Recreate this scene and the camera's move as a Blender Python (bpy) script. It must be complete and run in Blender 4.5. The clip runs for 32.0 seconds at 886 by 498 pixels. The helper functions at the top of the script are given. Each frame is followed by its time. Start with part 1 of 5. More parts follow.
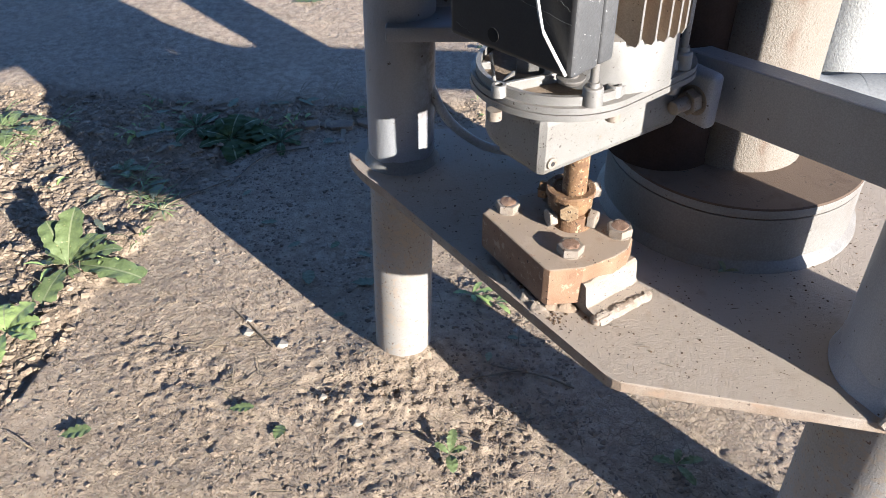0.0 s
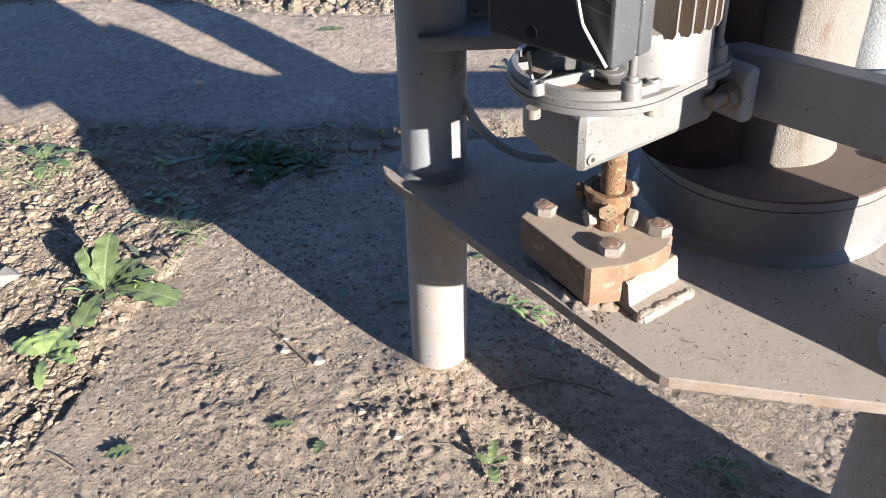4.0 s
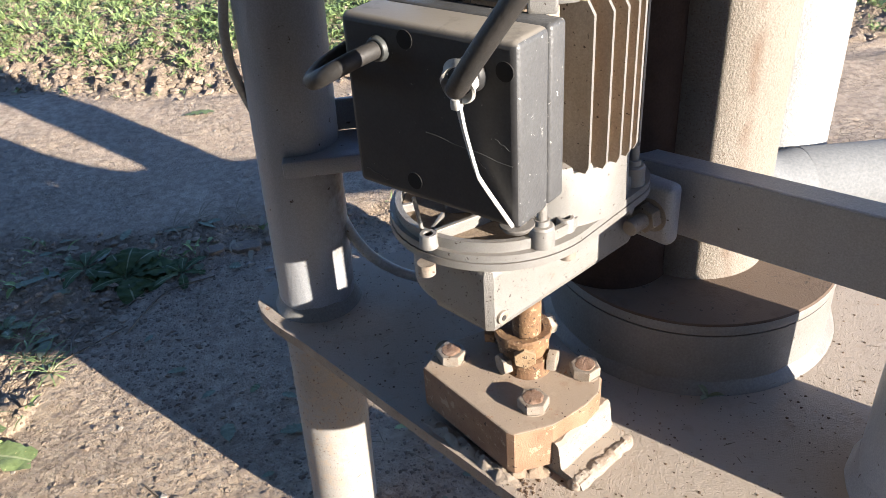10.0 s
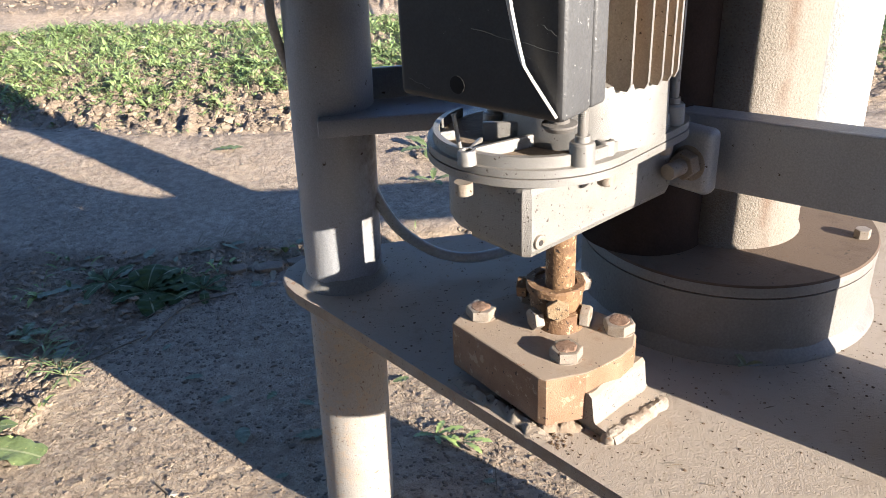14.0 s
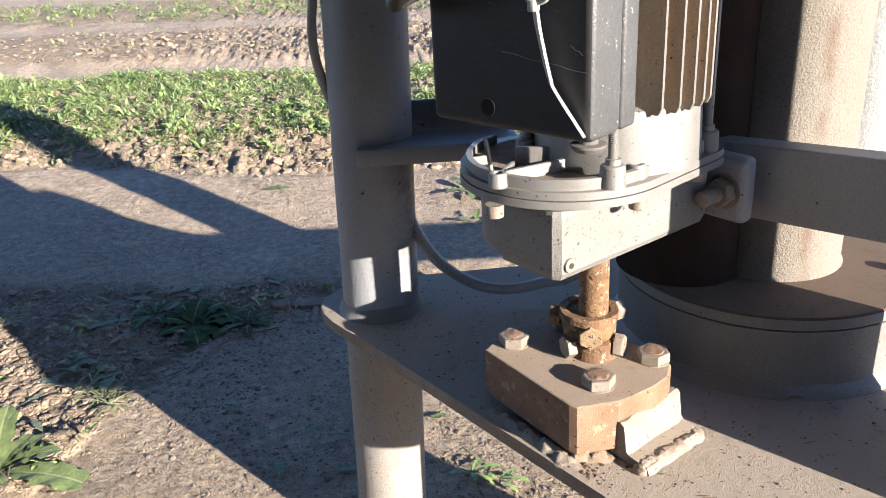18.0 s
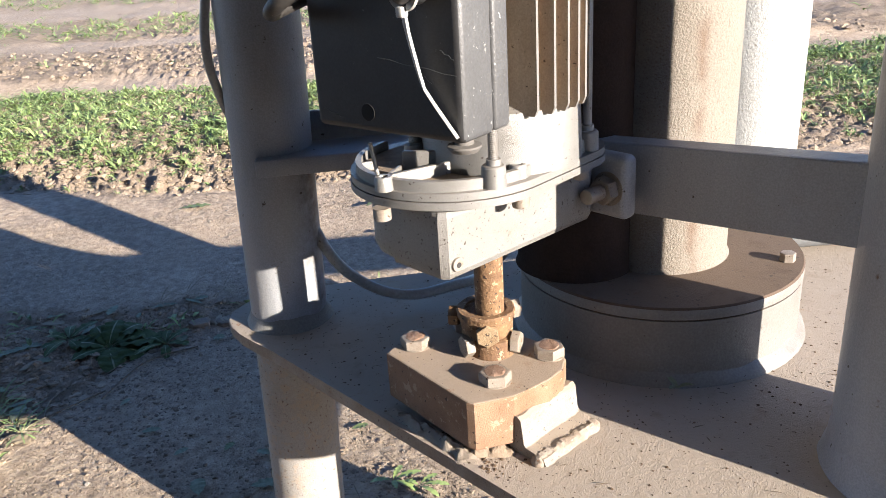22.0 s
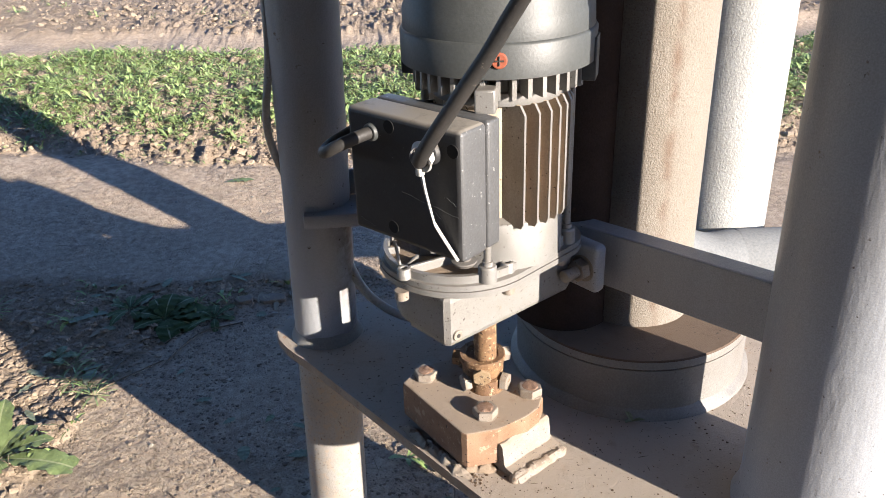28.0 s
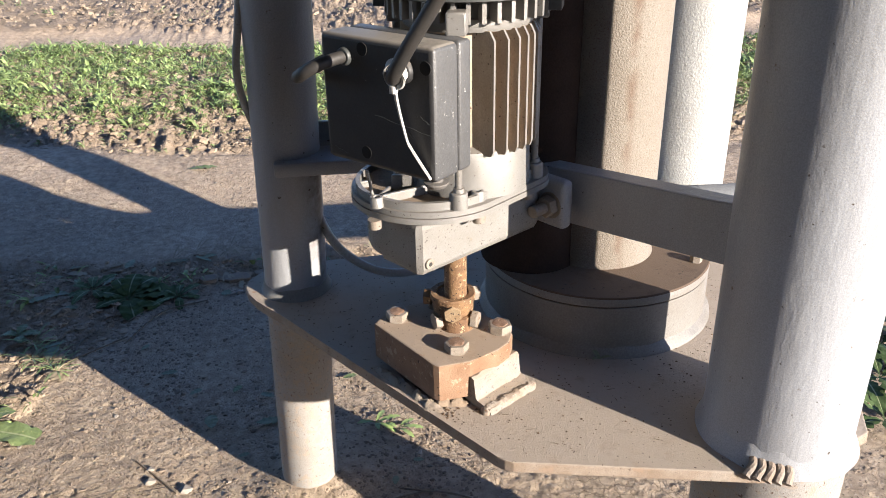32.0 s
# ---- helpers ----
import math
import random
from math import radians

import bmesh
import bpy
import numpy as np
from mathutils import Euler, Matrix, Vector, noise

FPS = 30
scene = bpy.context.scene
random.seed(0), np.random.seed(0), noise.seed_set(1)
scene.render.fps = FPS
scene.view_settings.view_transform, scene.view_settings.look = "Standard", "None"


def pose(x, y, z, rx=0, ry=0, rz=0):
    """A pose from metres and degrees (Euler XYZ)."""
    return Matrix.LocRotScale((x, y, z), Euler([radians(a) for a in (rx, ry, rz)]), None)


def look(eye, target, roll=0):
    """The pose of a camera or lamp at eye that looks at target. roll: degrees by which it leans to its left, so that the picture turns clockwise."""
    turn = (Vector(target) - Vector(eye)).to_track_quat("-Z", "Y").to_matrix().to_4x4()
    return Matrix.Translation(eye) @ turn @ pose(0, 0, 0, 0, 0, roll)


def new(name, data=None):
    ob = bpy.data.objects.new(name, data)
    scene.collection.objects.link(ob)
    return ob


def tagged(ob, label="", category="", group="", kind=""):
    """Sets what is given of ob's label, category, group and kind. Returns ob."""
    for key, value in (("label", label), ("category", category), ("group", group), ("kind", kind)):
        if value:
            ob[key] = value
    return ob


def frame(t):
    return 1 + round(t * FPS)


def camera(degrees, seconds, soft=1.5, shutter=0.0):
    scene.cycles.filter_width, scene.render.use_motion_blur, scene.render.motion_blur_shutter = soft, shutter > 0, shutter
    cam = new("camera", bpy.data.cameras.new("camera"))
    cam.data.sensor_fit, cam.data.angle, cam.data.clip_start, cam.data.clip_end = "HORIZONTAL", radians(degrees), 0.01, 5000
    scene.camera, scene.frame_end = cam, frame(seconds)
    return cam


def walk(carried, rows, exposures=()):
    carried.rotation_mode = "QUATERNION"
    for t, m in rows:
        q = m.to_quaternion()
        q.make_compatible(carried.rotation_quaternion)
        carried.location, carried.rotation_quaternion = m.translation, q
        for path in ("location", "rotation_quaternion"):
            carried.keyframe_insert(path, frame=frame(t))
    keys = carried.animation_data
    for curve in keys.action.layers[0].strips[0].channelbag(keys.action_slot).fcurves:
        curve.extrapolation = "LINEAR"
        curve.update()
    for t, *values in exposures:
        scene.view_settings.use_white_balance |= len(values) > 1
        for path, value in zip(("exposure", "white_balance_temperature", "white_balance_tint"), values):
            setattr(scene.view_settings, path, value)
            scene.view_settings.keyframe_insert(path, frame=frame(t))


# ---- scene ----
cam = camera(57.0, 32.0, soft=0.6)
EXPOSURES = [(0, 1.9, 5850, 10), (5.2, 1.9, 5850, 10), (7.0, 1.98, 6200, 11), (14, 2.02, 6300, 11), (18, 1.96, 6250, 11), (24, 2.0, 6300, 12), (27, 1.89, 6250, 12), (29, 1.77, 6300, 12), (32, 1.73, 6350, 12)]
PATH = [
    (0, (0.024, 0.027, 0.686), (-0.009, 1.617, -0.528), -0.7),
    (0.5, (0.022, 0.03, 0.688), (-0.01, 1.616, -0.53), -0.5),
    (1, (0.021, 0.026, 0.689), (-0.007, 1.612, -0.53), -0.4),
    (1.5, (0.023, 0.03, 0.693), (-0.001, 1.617, -0.524), -0.5),
    (2, (0.024, 0.027, 0.692), (-0.005, 1.62, -0.518), -0.7),
    (2.5, (0.023, 0.03, 0.693), (-0.012, 1.628, -0.509), -1.0),
    (4.5, (0.006, 0.009, 0.667), (-0.081, 1.654, -0.466), -3.7),
    (5, (0.013, 0.026, 0.669), (-0.065, 1.68, -0.453), -3.5),
    (5.5, (0.039, 0.074, 0.683), (0.049, 1.726, -0.445), -7.7),
    (6, (0.051, 0.112, 0.692), (0.105, 1.76, -0.44), -8.1),
    (6.5, (0.044, 0.118, 0.695), (0.13, 1.766, -0.435), -7.8),
    (7, (0.043, 0.118, 0.697), (0.153, 1.766, -0.431), -7.4),
    (7.5, (0.039, 0.119, 0.697), (0.168, 1.77, -0.425), -7.0),
    (8, (0.034, 0.122, 0.689), (0.177, 1.775, -0.428), -6.3),
    (8.5, (0.029, 0.12, 0.688), (0.183, 1.781, -0.416), -5.5),
    (9, (0.018, 0.116, 0.683), (0.179, 1.782, -0.412), -4.9),
    (9.5, (0.02, 0.124, 0.684), (0.181, 1.797, -0.4), -4.4),
    (10, (0.022, 0.143, 0.676), (0.189, 1.821, -0.399), -4.1),
    (10.5, (0.022, 0.158, 0.662), (0.204, 1.837, -0.408), -3.7),
    (11, (0.023, 0.163, 0.651), (0.221, 1.843, -0.417), -3.4),
    (11.5, (0.024, 0.177, 0.637), (0.24, 1.855, -0.43), -3.1),
    (12, (0.018, 0.189, 0.616), (0.257, 1.869, -0.443), -2.6),
    (12.5, (0.021, 0.181, 0.606), (0.268, 1.868, -0.44), -2.4),
    (13, (0.018, 0.149, 0.599), (0.278, 1.859, -0.404), -1.9),
    (13.5, (0.015, 0.121, 0.588), (0.215, 1.873, -0.354), -2.0),
    (14, (0.002, 0.107, 0.596), (0.152, 1.889, -0.301), -2.7),
    (14.5, (0.005, 0.1, 0.592), (0.142, 1.9, -0.271), -3.0),
    (16.5, (0.004, 0.102, 0.575), (0.103, 1.931, -0.228), -3.7),
    (17, (0.007, 0.1, 0.577), (0.09, 1.932, -0.222), -3.5),
    (17.5, (0.007, 0.105, 0.583), (0.071, 1.94, -0.211), -3.3),
    (18, (0.01, 0.097, 0.584), (0.053, 1.936, -0.201), -3.3),
    (18.5, (0.027, 0.097, 0.594), (0.065, 1.934, -0.194), -3.2),
    (19, (0.047, 0.103, 0.604), (0.124, 1.933, -0.2), -3.0),
    (19.5, (0.04, 0.094, 0.605), (0.147, 1.928, -0.188), -2.8),
    (20, (0.032, 0.082, 0.592), (0.161, 1.917, -0.193), -2.6),
    (20.5, (0.029, 0.084, 0.598), (0.179, 1.919, -0.182), -2.4),
    (21, (0.032, 0.078, 0.593), (0.199, 1.916, -0.178), -2.5),
    (21.5, (0.035, 0.078, 0.585), (0.221, 1.918, -0.176), -2.9),
    (22, (0.035, 0.084, 0.58), (0.236, 1.922, -0.182), -3.6),
    (22.5, (0.036, 0.085, 0.574), (0.244, 1.921, -0.19), -4.1),
    (23, (0.04, 0.082, 0.571), (0.249, 1.91, -0.212), -4.7),
    (23.5, (0.041, 0.08, 0.568), (0.243, 1.893, -0.253), -4.8),
    (24, (0.04, 0.083, 0.573), (0.228, 1.885, -0.275), -5.0),
    (24.5, (0.04, 0.09, 0.586), (0.201, 1.847, -0.355), -5.2),
    (26.5, (0.028, 0.081, 0.604), (0.182, 1.834, -0.346), -4.7),
    (27, (0.025, 0.051, 0.63), (0.178, 1.815, -0.3), -2.2),
    (27.5, (0.032, 0.025, 0.685), (0.147, 1.806, -0.218), -2.2),
    (28, (0.047, -0.007, 0.725), (0.162, 1.776, -0.174), -2.0),
    (28.5, (0.055, -0.038, 0.706), (0.187, 1.751, -0.178), -2.0),
    (29, (0.06, -0.046, 0.687), (0.207, 1.744, -0.191), -1.9),
    (29.5, (0.054, -0.043, 0.679), (0.22, 1.749, -0.193), -1.6),
    (30, (0.041, -0.038, 0.676), (0.223, 1.755, -0.192), -1.3),
    (30.5, (0.044, -0.041, 0.679), (0.242, 1.75, -0.19), -1.1),
    (31, (0.043, -0.047, 0.67), (0.253, 1.743, -0.197), -1.0),
    (31.5, (0.04, -0.047, 0.674), (0.256, 1.741, -0.196), -0.9),
    (32, (0.034, -0.044, 0.675), (0.246, 1.743, -0.199), -1.1),
]
walk(cam, [(t, look(eye, target, roll)) for t, eye, target, roll in PATH], EXPOSURES)

# ---- sky and sun ----
SUN_AZ, SUN_EL = 135.1, 15.5          # clockwise from +y, and height, in degrees
world = bpy.data.worlds.new("world")
scene.world = world
world.use_nodes = True
wn = world.node_tree.nodes
sky = wn.new("ShaderNodeTexSky")
sky.sky_type = "NISHITA"
sky.sun_disc = False
sky.ozone_density, sky.dust_density = 5.0, 0.2
sky.sun_elevation, sky.sun_rotation = radians(SUN_EL), radians(SUN_AZ)
wn["Background"].inputs[1].default_value = 0.083
tint = wn.new("ShaderNodeMix")
tint.data_type, tint.blend_type = "RGBA", "MULTIPLY"
tint.inputs[0].default_value = 1.0
tint.inputs[7].default_value = (1.09, 0.975, 1.05, 1)
world.node_tree.links.new(sky.outputs[0], tint.inputs[6])
world.node_tree.links.new(tint.outputs[2], wn["Background"].inputs[0])
to_sun = Vector((math.sin(radians(SUN_AZ)) * math.cos(radians(SUN_EL)), math.cos(radians(SUN_AZ)) * math.cos(radians(SUN_EL)), math.sin(radians(SUN_EL))))
sun = new("sun", bpy.data.lights.new("sun", "SUN"))
sun.data.energy, sun.data.angle, sun.data.color = 4.95, radians(0.5), (1.0, 0.89, 0.75)
sun.matrix_world = look(to_sun * 20, (0, 0, 0))


# ---- materials ----
def material(name, base, second=None, rough=0.8, metal=0.0, scale=30.0, mix=0.5, bump=0.2, fine=400.0, spots=None, spot_at=0.62, spot_scale=60.0, dust=None, dust_amount=0.0, island=0.0, spec=0.5, over=None, over_at=0.7, over_scale=30.0, specks=None, speck_at=0.66, speck_scale=300.0, broad=None, streak=None, stretch=1.0):
    """Two-tone noise, fine grain, chips or stains with sharp edges, dust on faces that look up."""
    m = bpy.data.materials.new(name)
    m.use_nodes = True
    nt = m.node_tree
    n, l = nt.nodes, nt.links
    b = n["Principled BSDF"]
    b.inputs["Roughness"].default_value, b.inputs["Metallic"].default_value = rough, metal
    b.inputs["Specular IOR Level"].default_value = spec
    co = n.new("ShaderNodeNewGeometry").outputs["Position"]
    if stretch != 1.0:               # brushed upright
        mp = n.new("ShaderNodeMapping")
        mp.inputs["Scale"].default_value = (1, 1, stretch)
        l.new(co, mp.inputs["Vector"])
        long_co = mp.outputs[0]
    else:
        long_co = co

    def noise_tex(sc, detail=6.0, r=0.6, along=False):
        t = n.new("ShaderNodeTexNoise")
        t.inputs["Scale"].default_value, t.inputs["Detail"].default_value, t.inputs["Roughness"].default_value = sc, detail, r
        l.new(long_co if along else co, t.inputs["Vector"])
        return t.outputs["Fac"]

    def ramp(src, lo, hi):
        r = n.new("ShaderNodeMapRange")
        r.inputs[1].default_value, r.inputs[2].default_value = lo, hi
        l.new(src, r.inputs[0])
        return r.outputs[0]

    def blend(fac, a, c):
        x = n.new("ShaderNodeMix")
        x.data_type = "RGBA"
        for sock, v in ((x.inputs[6], a), (x.inputs[7], c)):
            if isinstance(v, tuple):
                sock.default_value = (*v, 1)
            else:
                l.new(v, sock)
        if isinstance(fac, float):
            x.inputs[0].default_value = fac
        else:
            l.new(fac, x.inputs[0])
        return x.outputs[2]

    def times(a, k):
        x = n.new("ShaderNodeMath")
        x.operation = "MULTIPLY"
        l.new(a, x.inputs[0])
        if isinstance(k, float):
            x.inputs[1].default_value = k
        else:
            l.new(k, x.inputs[1])
        return x.outputs[0]

    second = second or tuple(c * 0.75 for c in base)
    col = blend(ramp(noise_tex(scale, along=True), 0.5 - mix * 0.4, 0.5 + mix * 0.4), base, second)
    grain = noise_tex(fine, 3.0)
    g = ramp(grain, 0.3, 0.75)
    dark = blend(0.28, col, (0.0, 0.0, 0.0))
    col = blend(g, dark, col)
    if spots:
        col = blend(ramp(noise_tex(spot_scale, 8.0, 0.65), spot_at, spot_at + 0.05), col, spots)
    if dust and dust_amount > 0:
        z = n.new("ShaderNodeSeparateXYZ")
        l.new(n.new("ShaderNodeNewGeometry").outputs["Normal"], z.inputs[0])
        up = ramp(z.outputs[2], 0.35, 0.95)
        col = blend(times(times(up, ramp(noise_tex(scale * 1.7, 5.0), 0.15, 0.45)), dust_amount), col, dust)
    if over:
        col = blend(ramp(noise_tex(over_scale, 9.0, 0.7), over_at, over_at + 0.06), col, over)
    if streak:                       # a rust run down an upright line; the leg's also holds shade
        off = n.new("ShaderNodeVectorMath")
        off.operation = "MULTIPLY_ADD"
        off.inputs[1].default_value, off.inputs[2].default_value = (1, 1, 0), (-streak[0], -streak[1], 0)
        ln = n.new("ShaderNodeVectorMath")
        ln.operation = "LENGTH"
        l.new(co, off.inputs[0])
        l.new(off.outputs[0], ln.inputs[0])
        col = blend(times(ramp(ln.outputs["Value"], streak[2], 0.0), ramp(noise_tex(38.0), 0.40, 0.62)), col, streak[3])
    if specks:
        col = blend(ramp(noise_tex(speck_scale, 3.0, 0.55), speck_at, speck_at + 0.04), col, specks)
    if island:
        rnd = n.new("ShaderNodeNewGeometry").outputs["Random Per Island"]
        hs = n.new("ShaderNodeHueSaturation")
        l.new(col, hs.inputs["Color"])
        l.new(ramp(rnd, -0.0, 1.0), hs.inputs["Value"])
        mr = n.new("ShaderNodeMapRange")
        mr.inputs[3].default_value, mr.inputs[4].default_value = 1 - island, 1 + island
        l.new(rnd, mr.inputs[0])
        l.new(mr.outputs[0], hs.inputs["Value"])
        col = hs.outputs[0]
    l.new(col, b.inputs["Base Color"])
    last = None
    if broad:                        # (scale, depth) of larger unevenness
        bp = n.new("ShaderNodeBump")
        bp.inputs["Strength"].default_value, bp.inputs["Distance"].default_value = 0.8, broad[1]
        l.new(noise_tex(broad[0], 3.0, along=True), bp.inputs["Height"])
        last = bp.outputs[0]
    if bump:
        bp = n.new("ShaderNodeBump")
        bp.inputs["Strength"].default_value, bp.inputs["Distance"].default_value = bump, 0.0009
        l.new(grain, bp.inputs["Height"])
        if last:
            l.new(last, bp.inputs["Normal"])
        last = bp.outputs[0]
    if last:
        l.new(last, b.inputs["Normal"])
    return m


M_PAINT = material("grey_paint", (0.362, 0.380, 0.409), (0.302, 0.308, 0.319), rough=0.45, scale=16, stretch=0.3, bump=0.14, fine=900, spots=(0.115, 0.072, 0.047), spot_at=0.665, spot_scale=55, specks=(0.050, 0.036, 0.029), speck_at=0.70, speck_scale=190, broad=(70, 0.0009), over=(0.072, 0.054, 0.043), over_at=0.725, over_scale=26)
# brown run under the bracket: rust, darkened further for the bracket's shade
M_LEG = material("rust_shade_paint", (0.362, 0.380, 0.409), (0.302, 0.308, 0.319), rough=0.45, scale=16, stretch=0.3, bump=0.14, fine=900, spots=(0.115, 0.072, 0.047), spot_at=0.665, spot_scale=55, specks=(0.05, 0.036, 0.029), speck_at=0.70, speck_scale=190, broad=(70, 0.0009), streak=(0.003, 0.718, 0.030, (0.080, 0.050, 0.034)))
M_FOOT_PAINT = material("mud_splashed_paint", (0.310, 0.302, 0.288), (0.288, 0.259, 0.227), rough=0.75, scale=24, bump=0.5, fine=700, spots=(0.281, 0.238, 0.198), spot_at=0.52, spot_scale=120, specks=(0.115, 0.079, 0.058), speck_at=0.64, speck_scale=330)
M_DRUM = material("chalky_paint", (0.221, 0.217, 0.206), (0.173, 0.156, 0.137), rough=0.55, scale=16, bump=0.4, fine=600, spots=(0.123, 0.077, 0.052), spot_at=0.68, spot_scale=40, specks=(0.062, 0.045, 0.034), speck_at=0.69, speck_scale=260, broad=(60, 0.0008))
M_PLATE = material("dusty_grey_plate", (0.340, 0.289, 0.237), (0.242, 0.175, 0.123), rough=0.8, scale=40, bump=0.6, fine=1100, dust=(0.335, 0.286, 0.234), dust_amount=0.9, spots=(0.258, 0.186, 0.132), spot_at=0.60, spot_scale=45, over=(0.263, 0.138, 0.072), over_at=0.645, over_scale=60, specks=(0.088, 0.064, 0.050), speck_at=0.665, speck_scale=300, broad=(190, 0.0007))
M_LID = material("brown_dusty_lid", (0.092, 0.059, 0.038), (0.063, 0.038, 0.023), rough=0.85, scale=30, bump=0.5, fine=700, dust=(0.117, 0.082, 0.056), dust_amount=1.0, over=(0.112, 0.062, 0.034), over_at=0.64, over_scale=60, specks=(0.056, 0.042, 0.031), speck_at=0.67, speck_scale=240)
M_COLUMN = material("textured_paint", (0.228, 0.203, 0.171), (0.184, 0.157, 0.125), rough=0.75, scale=12, bump=1.0, fine=620, spots=(0.148, 0.100, 0.065), spot_at=0.70, spot_scale=22, specks=(0.131, 0.100, 0.074), speck_at=0.60, speck_scale=700, streak=(0.275, 0.609, 0.007, (0.113, 0.070, 0.044)), broad=(300, 0.0004))
M_WHITE = material("white_paint", (0.418, 0.421, 0.406), (0.360, 0.360, 0.342), rough=0.6, scale=18, bump=0.8, fine=420, specks=(0.246, 0.229, 0.205), speck_at=0.665, speck_scale=300, broad=(150, 0.0005))
M_PVC = material("grey_plastic_pipe", (0.203, 0.211, 0.214), (0.184, 0.191, 0.193), rough=0.8, spec=0.3, scale=6, bump=0.05, specks=(0.108, 0.098, 0.086), speck_at=0.72, speck_scale=200)
M_ALU = material("cast_aluminium", (0.271, 0.266, 0.256), (0.229, 0.217, 0.199), rough=0.42, metal=0.3, scale=40, bump=0.4, fine=2000, spots=(0.158, 0.114, 0.075), spot_at=0.665, spot_scale=85, dust=(0.262, 0.236, 0.205), dust_amount=0.5, specks=(0.063, 0.050, 0.038), speck_at=0.672, speck_scale=420)
M_CASE = material("sand_cast_aluminium", (0.277, 0.272, 0.260), (0.233, 0.220, 0.201), rough=0.45, metal=0.25, scale=30, bump=0.7, fine=1500, spots=(0.205, 0.143, 0.089), spot_at=0.675, spot_scale=60, specks=(0.062, 0.051, 0.041), speck_at=0.635, speck_scale=420, broad=(90, 0.0006))
M_FIN = material("dusty_aluminium_fin", (0.545, 0.455, 0.352), (0.415, 0.328, 0.237), rough=0.8, scale=60, stretch=0.4, bump=0.35, fine=900, specks=(0.086, 0.061, 0.043), speck_at=0.66, speck_scale=350)
M_SILT = material("brown_silt", (0.288, 0.223, 0.162), (0.216, 0.158, 0.108), rough=0.95, scale=90, bump=0.8, fine=500, specks=(0.288, 0.245, 0.194), speck_at=0.66, speck_scale=300)
M_BLACK = material("black_plastic", (0.029, 0.029, 0.031), (0.038, 0.038, 0.039), rough=0.5, spec=0.35, scale=40, bump=0.12, fine=700, spots=(0.14, 0.14, 0.135), spot_at=0.715, spot_scale=170, dust=(0.25, 0.228, 0.198), dust_amount=0.85, specks=(0.12, 0.12, 0.115), speck_at=0.715, speck_scale=420)
# black box plastic lightened for the sun on its side; the scuffs are wear
M_BOXSIDE = material("sunlit_scuffed_plastic", (0.093, 0.095, 0.098), (0.076, 0.077, 0.080), rough=0.45, scale=60, bump=0.3, fine=600, spots=(0.245, 0.245, 0.238), spot_at=0.67, spot_scale=150, specks=(0.288, 0.288, 0.281), speck_at=0.68, speck_scale=380)
M_COVER = material("dark_grey_plastic", (0.054, 0.059, 0.059), (0.068, 0.072, 0.071), rough=0.5, scale=20, bump=0.15, fine=500, spots=(0.158, 0.158, 0.144), spot_at=0.735, spot_scale=160)
M_PLUG = material("dusty_rubber", (0.150, 0.140, 0.128), (0.115, 0.105, 0.095), rough=0.8, scale=80, bump=0.3, fine=700)
M_RUBBER = material("black_rubber", (0.022, 0.022, 0.022), (0.036, 0.032, 0.029), rough=0.6, scale=60, bump=0.3, spots=(0.115, 0.101, 0.086), spot_at=0.66, spot_scale=170)
M_RUST = material("rusty_steel", (0.245, 0.144, 0.068), (0.115, 0.058, 0.029), rough=0.8, scale=70, bump=0.9, fine=420, spots=(0.331, 0.245, 0.144), spot_at=0.585, spot_scale=210, specks=(0.036, 0.022, 0.014), speck_at=0.62, speck_scale=360)
M_BLOCK = material("rust_stained_block", (0.300, 0.190, 0.120), (0.205, 0.112, 0.062), rough=0.85, scale=34, bump=0.6, fine=1500, spots=(0.32, 0.235, 0.16), spot_at=0.58, spot_scale=110, dust=(0.325, 0.262, 0.200), dust_amount=0.85, over=(0.265, 0.115, 0.045), over_at=0.615, over_scale=70, specks=(0.075, 0.045, 0.03), speck_at=0.66, speck_scale=300, broad=(220, 0.0004))
M_BOLT = material("whitewashed_bolt", (0.331, 0.299, 0.259), (0.259, 0.205, 0.155), rough=0.55, metal=0.2, scale=110, bump=0.45, fine=1200, spots=(0.194, 0.108, 0.058), spot_at=0.615, spot_scale=120, specks=(0.086, 0.050, 0.029), speck_at=0.655, speck_scale=330)
M_RUSTCAP = material("rusty_bolt_top", (0.300, 0.205, 0.150), (0.205, 0.115, 0.070), rough=0.8, scale=160, bump=0.6, fine=900, spots=(0.10, 0.055, 0.035), spot_at=0.60, spot_scale=190)
M_WELD = material("painted_weld", (0.302, 0.266, 0.223), (0.245, 0.184, 0.133), rough=0.8, scale=70, bump=0.9, fine=420, spots=(0.245, 0.122, 0.058), spot_at=0.625, spot_scale=80, specks=(0.094, 0.072, 0.058), speck_at=0.655, speck_scale=350)
M_FOOT = material("whitewash_foot", (0.302, 0.287, 0.260), (0.254, 0.221, 0.187), rough=0.85, scale=60, bump=0.9, fine=1200, spots=(0.274, 0.187, 0.122), spot_at=0.61, spot_scale=75, dust=(0.302, 0.248, 0.194), dust_amount=1.0, specks=(0.101, 0.086, 0.079), speck_at=0.635, speck_scale=420)
M_OCHRE = material("ochre_rusted_bolt", (0.317, 0.238, 0.144), (0.216, 0.130, 0.065), rough=0.75, scale=140, bump=0.6, fine=900, specks=(0.050, 0.032, 0.022), speck_at=0.62, speck_scale=420)
M_TIE = material("white_nylon", (0.490, 0.482, 0.461), (0.446, 0.432, 0.403), rough=0.5, scale=60, bump=0.05)
